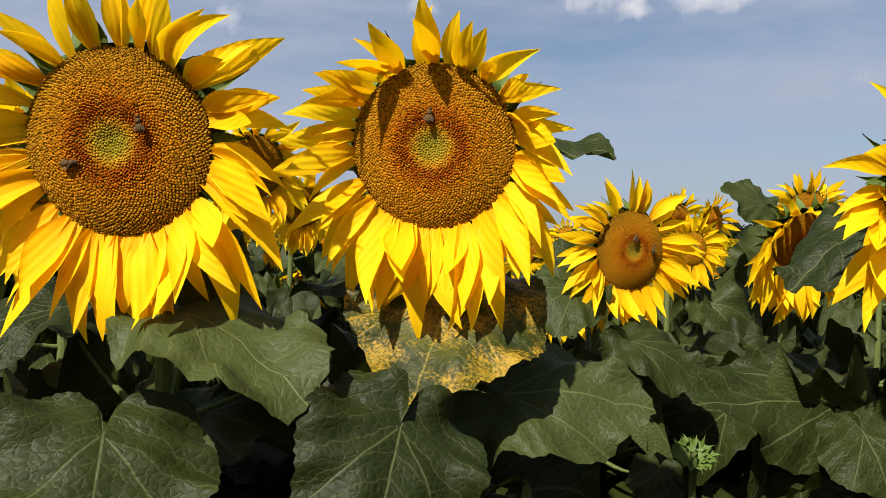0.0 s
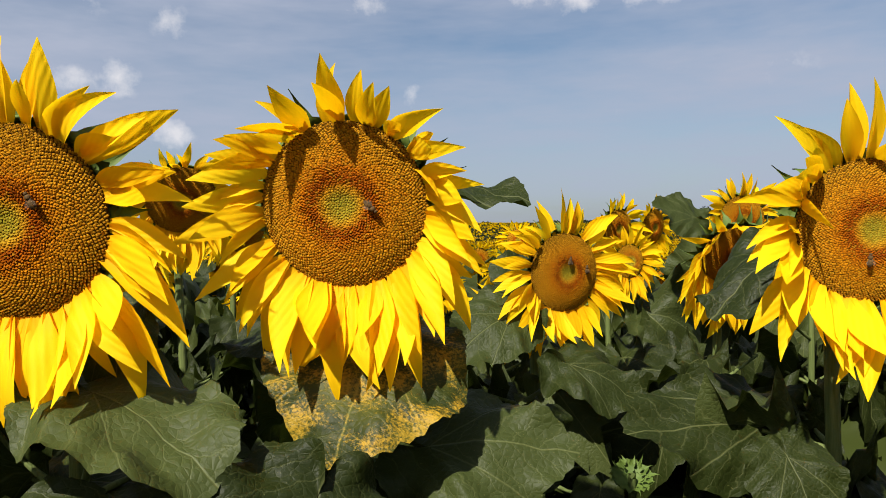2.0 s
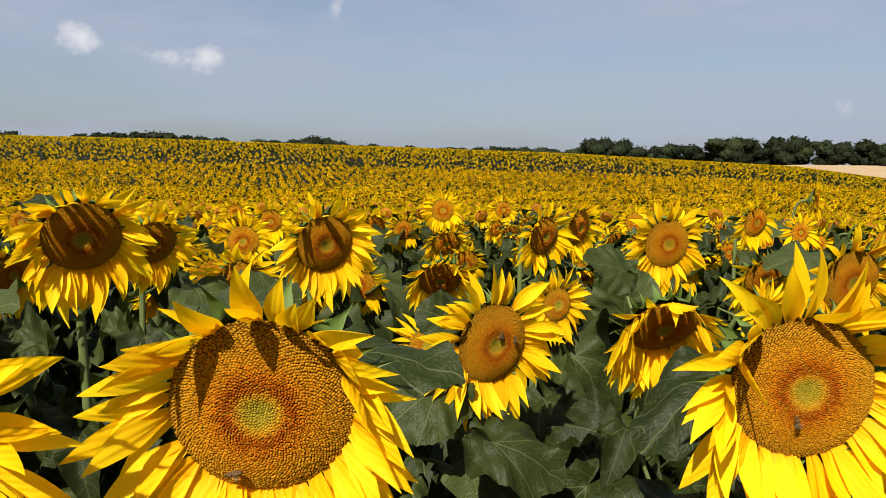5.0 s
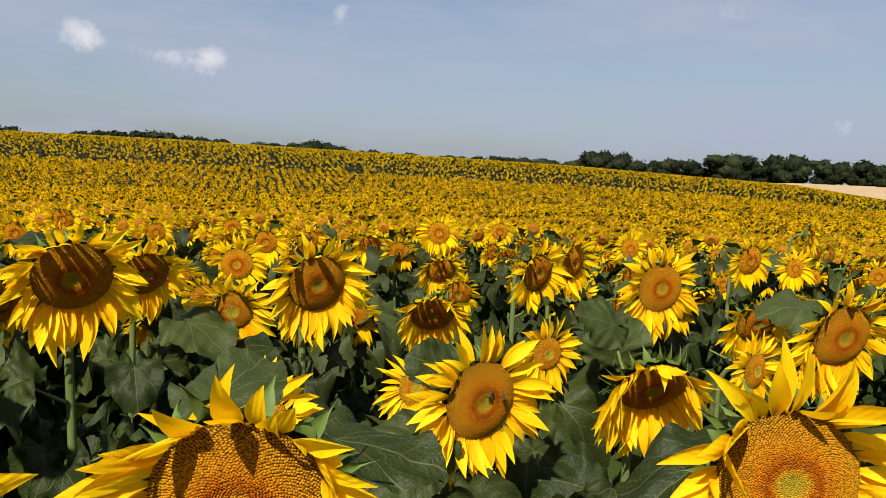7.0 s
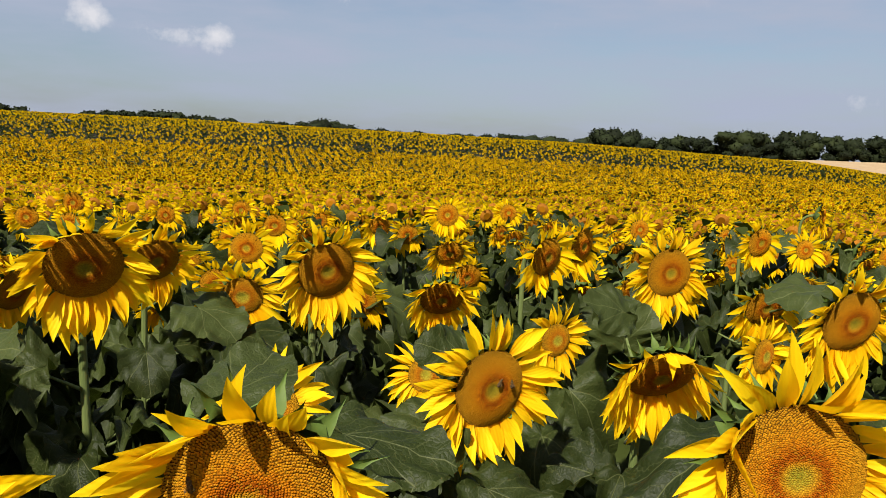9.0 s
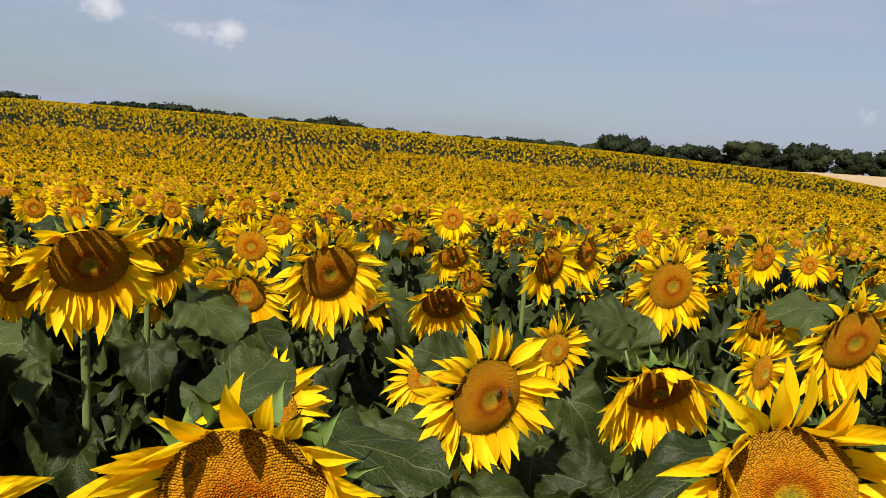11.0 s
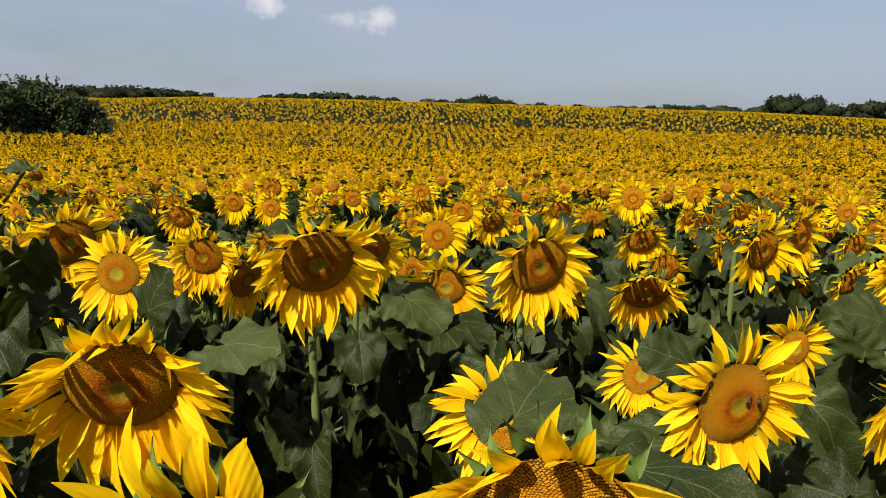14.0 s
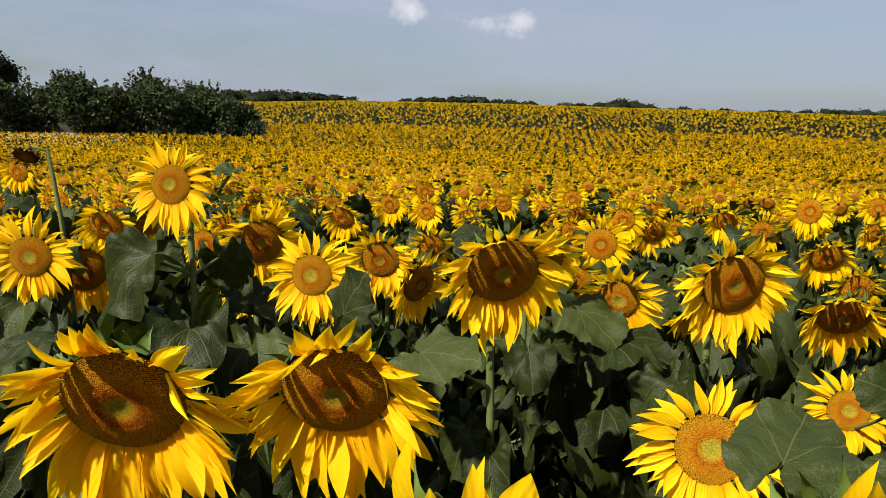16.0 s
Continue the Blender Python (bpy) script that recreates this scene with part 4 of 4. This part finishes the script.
make_far_field("sunflower_side", "unseen sunflower rows on the open side, added for shade", 36, 0.95, 8.2, 48, 105, 1.0, 12, 8, 10, True, 1.0, 0.0)
# unseen outer plants, added to hold back low sky light from behind
make_far_field("sunflower_margin", "unseen sunflowers beyond the rows, added to block low sky light", 35, 8.2, 45, 50, 300, 0.3, 4, 4, 2, False, 1.0, 0.4, 1.6, 4)


# ---- trees ----
def crown_mesh(rng, lobes, count, leaf, twigs=0):
    """Many small leaf blades on the shells of several lobes, denser outside, with gaps and loose sprays."""
    n = np.random.default_rng(rng.randrange(10 ** 6))
    P = []
    for cx, cy, cz, rx, rz, share in lobes:
        k = int(count * share)
        d = n.normal(0, 1, (k, 3))
        d /= np.linalg.norm(d, axis=1)[:, None]
        rad = 0.55 + 0.5 * n.uniform(0, 1, k) ** 0.5
        rad *= 1 + 0.22 * np.sin(d[:, 0] * 5 + cx) * np.sin(d[:, 2] * 6 + cy) + n.normal(0, 0.07, k)
        P.append(np.stack([cx + d[:, 0] * rad * rx, cy + d[:, 1] * rad * rx, cz + d[:, 2] * rad * rz], -1))
    for i in range(twigs):
        cx, cy, cz, rx, rz, _ = lobes[n.integers(len(lobes))]
        a = n.uniform(-0.5, 0.5, 2)
        t = n.uniform(0.7, 1.45, 26)
        P.append(np.stack([cx + a[0] * rx * t + n.normal(0, 0.05, 26), cy + a[1] * rx * t + n.normal(0, 0.05, 26), cz + rz * t], -1))
    P = np.concatenate(P)
    P = P[P[:, 2] > 0.15]
    k = len(P)
    a = n.normal(0, 1, (k, 3))
    a /= np.linalg.norm(a, axis=1)[:, None]
    b = np.cross(a, n.normal(0, 1, (k, 3)))
    b /= np.linalg.norm(b, axis=1)[:, None]
    s = (leaf * n.uniform(0.6, 1.3, k))[:, None]
    V = np.stack([P - a * s, P - b * s * 0.5, P + a * s, P + b * s * 0.5], 1).reshape(-1, 3)
    q = np.arange(k)[:, None] * 4
    T = np.concatenate([q + np.array([[0, 1, 2]]), q + np.array([[0, 2, 3]])])
    if not twigs:
        # dense inner foliage, lumpy and closed
        lat, lon = 7, 11
        th, ph = np.meshgrid(np.linspace(0.06, math.pi - 0.06, lat), np.arange(lon) * 2 * math.pi / lon, indexing="ij")
        for cx, cy, cz, rx, rz, share in lobes:
            g = 0.86 + 0.13 * n.normal(0, 1, th.shape)
            blob = np.stack([cx + rx * g * np.sin(th) * np.cos(ph), cy + rx * g * np.sin(th) * np.sin(ph), cz + rz * g * np.cos(th)], -1).reshape(-1, 3)
            i = (np.arange(lat - 1)[:, None] * lon + np.arange(lon)[None]).ravel()
            j = (np.arange(lat - 1)[:, None] * lon + (np.arange(lon)[None] + 1) % lon).ravel()
            T = np.concatenate([T, len(V) + np.stack([i, i + lon, j + lon], -1), len(V) + np.stack([i, j + lon, j], -1)])
            V = np.concatenate([V, blob])
    return V, T


def tree(name, label, seed, height, width, count, leaf, trunk=0.22, twigs=0, leaf_mat=M_TREE):
    rng = random.Random(seed)
    ob = new(name)
    verts, faces = tube(bezier(Vector((0, 0, -0.2)), Vector((0.05, 0, height * 0.2)), Vector((-0.1, 0.05, height * 0.4)), Vector((0, 0, height * 0.7)), 8), [height * 0.035 * (1 - 0.1 * i) for i in range(8)], 8)
    for i in range(7):
        a = i * 2.4
        z = height * (trunk + 0.05 * i)
        v, f = tube([Vector((0, 0, z)), Vector((math.cos(a) * width * 0.18, math.sin(a) * width * 0.18, z + height * 0.12)), Vector((math.cos(a) * width * 0.36, math.sin(a) * width * 0.36, z + height * 0.26))], [height * 0.016, height * 0.011, height * 0.005], 6)
        faces += [tuple(q + len(verts) for q in c) for c in f]
        verts += v
    part("trunk", mesh_from("trunk", verts, faces, M_BARK), ob, Matrix())
    lobes = []
    for i in range(9):
        a = i * 2.4 + rng.uniform(-.4, .4)
        d = width * 0.5 * math.sqrt(rng.uniform(0.05, 0.62))
        z = height * (rng.uniform(trunk + 0.18, 0.80) if i > 2 or trunk > 0.2 else rng.uniform(0.10, 0.22))
        lobes.append((math.cos(a) * d, math.sin(a) * d, z, width * rng.uniform(0.17, 0.27), height * rng.uniform(0.15, 0.22), 0.09))
    lobes.append((0, 0, height * 0.58, width * 0.33, height * 0.36, 0.2))
    V, T = crown_mesh(rng, lobes, count, leaf, twigs)
    crown = fast_mesh("crown", V, T, [leaf_mat], np.zeros(len(T)))
    crown.parent = ob
    return tagged(ob, label, "tree")


def on_land(az, r):
    x, y = r * math.sin(radians(az)), r * math.cos(radians(az))
    return x, y, float(land(x, y))


def make_trees():
    rng = random.Random(77)
    # the clump of old fruit trees at the edge of the field
    for k, (az, r, el, w) in enumerate(((-32.7, 60, 1.7, 3.4), (-34.4, 60.5, 2.6, 4.4), (-36.2, 61.5, 3.1, 4.4), (-38.0, 60, 2.6, 4.4), (-39.5, 61, 3.4, 3.8), (-41.6, 62, 2.4, 4.4), (-43.7, 60, 3.4, 4.2), (-46.3, 62, 2.5, 4.6), (-49.2, 61, 2.9, 5.0), (-52.5, 62, 2.9, 5.0))):
        x, y, z = on_land(az, r)
        h = 2.0 + r * math.tan(radians(el - 0.12)) - z
        t = tree("fruit_tree", "bushy dark green fruit tree in dry grass", 100 + k, h, w, 6200, 0.15, 0.10 if k != 6 else 0.24, 12, M_FRUIT_TREE)
        t.location = (x, y, z)
        t["group"] = "fruit trees at the field edge"
    x, y, z = on_land(-49.5, 88)
    t = tree("broad_tree", "tall broad dark tree behind the fruit trees", 130, 7.2, 8.5, 5000, 0.2, 0.3, 0)
    t.location = (x, y, z)
    # the woods along the skyline
    forms = [tree("woodland_tree", "distant dark green tree on the skyline", 200 + k, 10, 10.5 + k % 3, 1500, 0.50, 0.02 + 0.04 * (k % 2)) for k in range(6)]
    for f in forms:
        f["group"] = "trees on the skyline"
    stands = ((-38.0, -23.8, 300, 2.4, 2.6), (-21.2, -10.4, 300, 2.3, 2.6), (-8.9, -1.6, 300, 2.15, 2.55), (-1.6, 3.4, 300, 1.75, 2.0), (5.2, 13.6, 300, 1.75, 1.98), (13.4, 16.0, 270, 1.65, 1.9),
              (16.2, 19.4, 265, 2.45, 2.65), (19.6, 24.7, 265, 2.0, 2.25), (25.3, 28.5, 262, 2.5, 2.8), (29.0, 31.8, 262, 2.55, 2.8), (32.2, 48.0, 262, 2.2, 2.5))
    used = 0
    for a0, a1, r, e0, e1 in stands:
        n = max(2, round((a1 - a0) / (1.25 if r == 300 else 1.15)))
        for i in range(n):
            az = a0 + (a1 - a0) * (i + 0.5) / n + rng.uniform(-0.2, 0.2)
            rr = r + rng.uniform(-4, 6)
            edge = min(1.0, 0.55 + 1.2 * min(i + 0.5, n - i - 0.5) / n)
            el = rng.uniform(e0, e1)
            el = 1.8 + (el - 1.8) * edge if r == 300 else el
            x, y, z = on_land(az, rr)
            h = max(3.0, 1.9 + rr * math.tan(radians(el)) - z)
            m = Matrix.Translation((x, y, z)) @ Matrix.Rotation(rng.uniform(0, 6.28), 4, "Z")
            if used < len(forms):
                ob = forms[used]
                ob.matrix_basis = m
            else:
                ob = copy_thing(forms[rng.randrange(6)], m)
            wide = h / 10 * rng.uniform(0.85, 1.2) * (1.5 if r == 300 else 1.1)
            ob.scale = (max(wide, 0.8), max(wide, 0.8), h / 10)
            used += 1


make_trees()


# ---- bees ----
def bee(label_word):
    ob = new("bee")
    verts, faces = [], []
    for cx, rx, ry in ((-0.0045, 0.0062, 0.0036), (0.0028, 0.0034, 0.0033), (0.0070, 0.0020, 0.0022)):
        k = len(verts)
        for i in range(7):
            t = math.pi * i / 6
            for j in range(10):
                a = 2 * math.pi * j / 10
                verts.append((cx - rx * math.cos(t), ry * math.sin(t) * math.cos(a), 0.003 + ry * math.sin(t) * math.sin(a)))
        for i in range(6):
            for j in range(10):
                a, b = k + i * 10 + j, k + i * 10 + (j + 1) % 10
                faces.append((a, b, b + 10, a + 10))
    part("body", mesh_from("body", verts, faces, M_BEE), ob, Matrix())
    for side in (-1, 1):
        w = [(0.002, side * 0.0012, 0.0052), (-0.003, side * 0.006, 0.0062), (-0.0075, side * 0.0055, 0.006), (-0.006, side * 0.0022, 0.0056)]
        part("wing", mesh_from("wing", w, [(0, 1, 2, 3)], M_WING), ob, Matrix())
    return tagged(ob, "small brown honey bee on a sunflower, " + label_word, "bee", "honey bees")


def on_eye(head, size, yaw, nod, u, v, spin):
    """Pose on the face of an eye: u to its right and v up, as fractions of its radius."""
    q = min(0.98, math.hypot(u, v))
    return Matrix.Translation(head) @ head_turn(yaw, nod) @ Matrix.Translation((u * size, v * size, eye_height(q) * size / EYE_R + 0.0015)) @ Matrix.Rotation(radians(spin), 4, "Z")


def motions():
    a = ((-0.261, 0.800, 1.476), 0.099, 2, 14)
    b = ((0.061, 0.905, 1.493), 0.096, -6, 6)
    c = ((0.425, 1.630, 1.384), 0.084, 26, 4)
    e = ((0.748, 1.060, 1.456), 0.097, -6, 2)
    for flower, word, rows in (
            (a, "near its green middle", ((0, 0.34, 0.22, 100), (1.5, 0.36, 0.26, 120), (3, 0.33, 0.24, 95), (16, 0.3, 0.2, 90))),
            (a, "on the brown rim", ((0, -0.42, -0.20, 10), (2, -0.40, -0.24, 25), (16, -0.36, -0.3, 40))),
            (b, "crawling over the eye", ((0, -0.01, 0.36, 85), (1.0, 0.12, 0.24, 40), (1.8, 0.34, 0.02, -30), (2.5, 0.40, -0.22, -70), (3.5, 0.14, -0.88, -110), (5, -0.3, -0.7, -170), (8, -0.62, 0.1, -240), (11, -0.60, 0.52, -290), (16, -0.5, 0.6, -300))),
            (c, "above its middle", ((0, -0.05, 0.34, 60), (3.5, 0.02, 0.30, 80), (8, 0.10, 0.24, 60), (16, 0.16, 0.2, 70))),
            (c, "beside its middle", ((0, 0.52, 0.08, 80), (6, 0.50, 0.12, 95), (12, 0.46, 0.16, 90), (16, 0.44, 0.16, 80))),
            (e, "below its middle", ((0, -0.10, -0.42, 80), (3.5, -0.12, -0.40, 90), (8, -0.2, -0.42, 120), (16, -0.2, -0.3, 130)))):
        walk(bee(word), [(t, on_eye(*flower, u, v, s)) for t, u, v, s in rows])


motions()
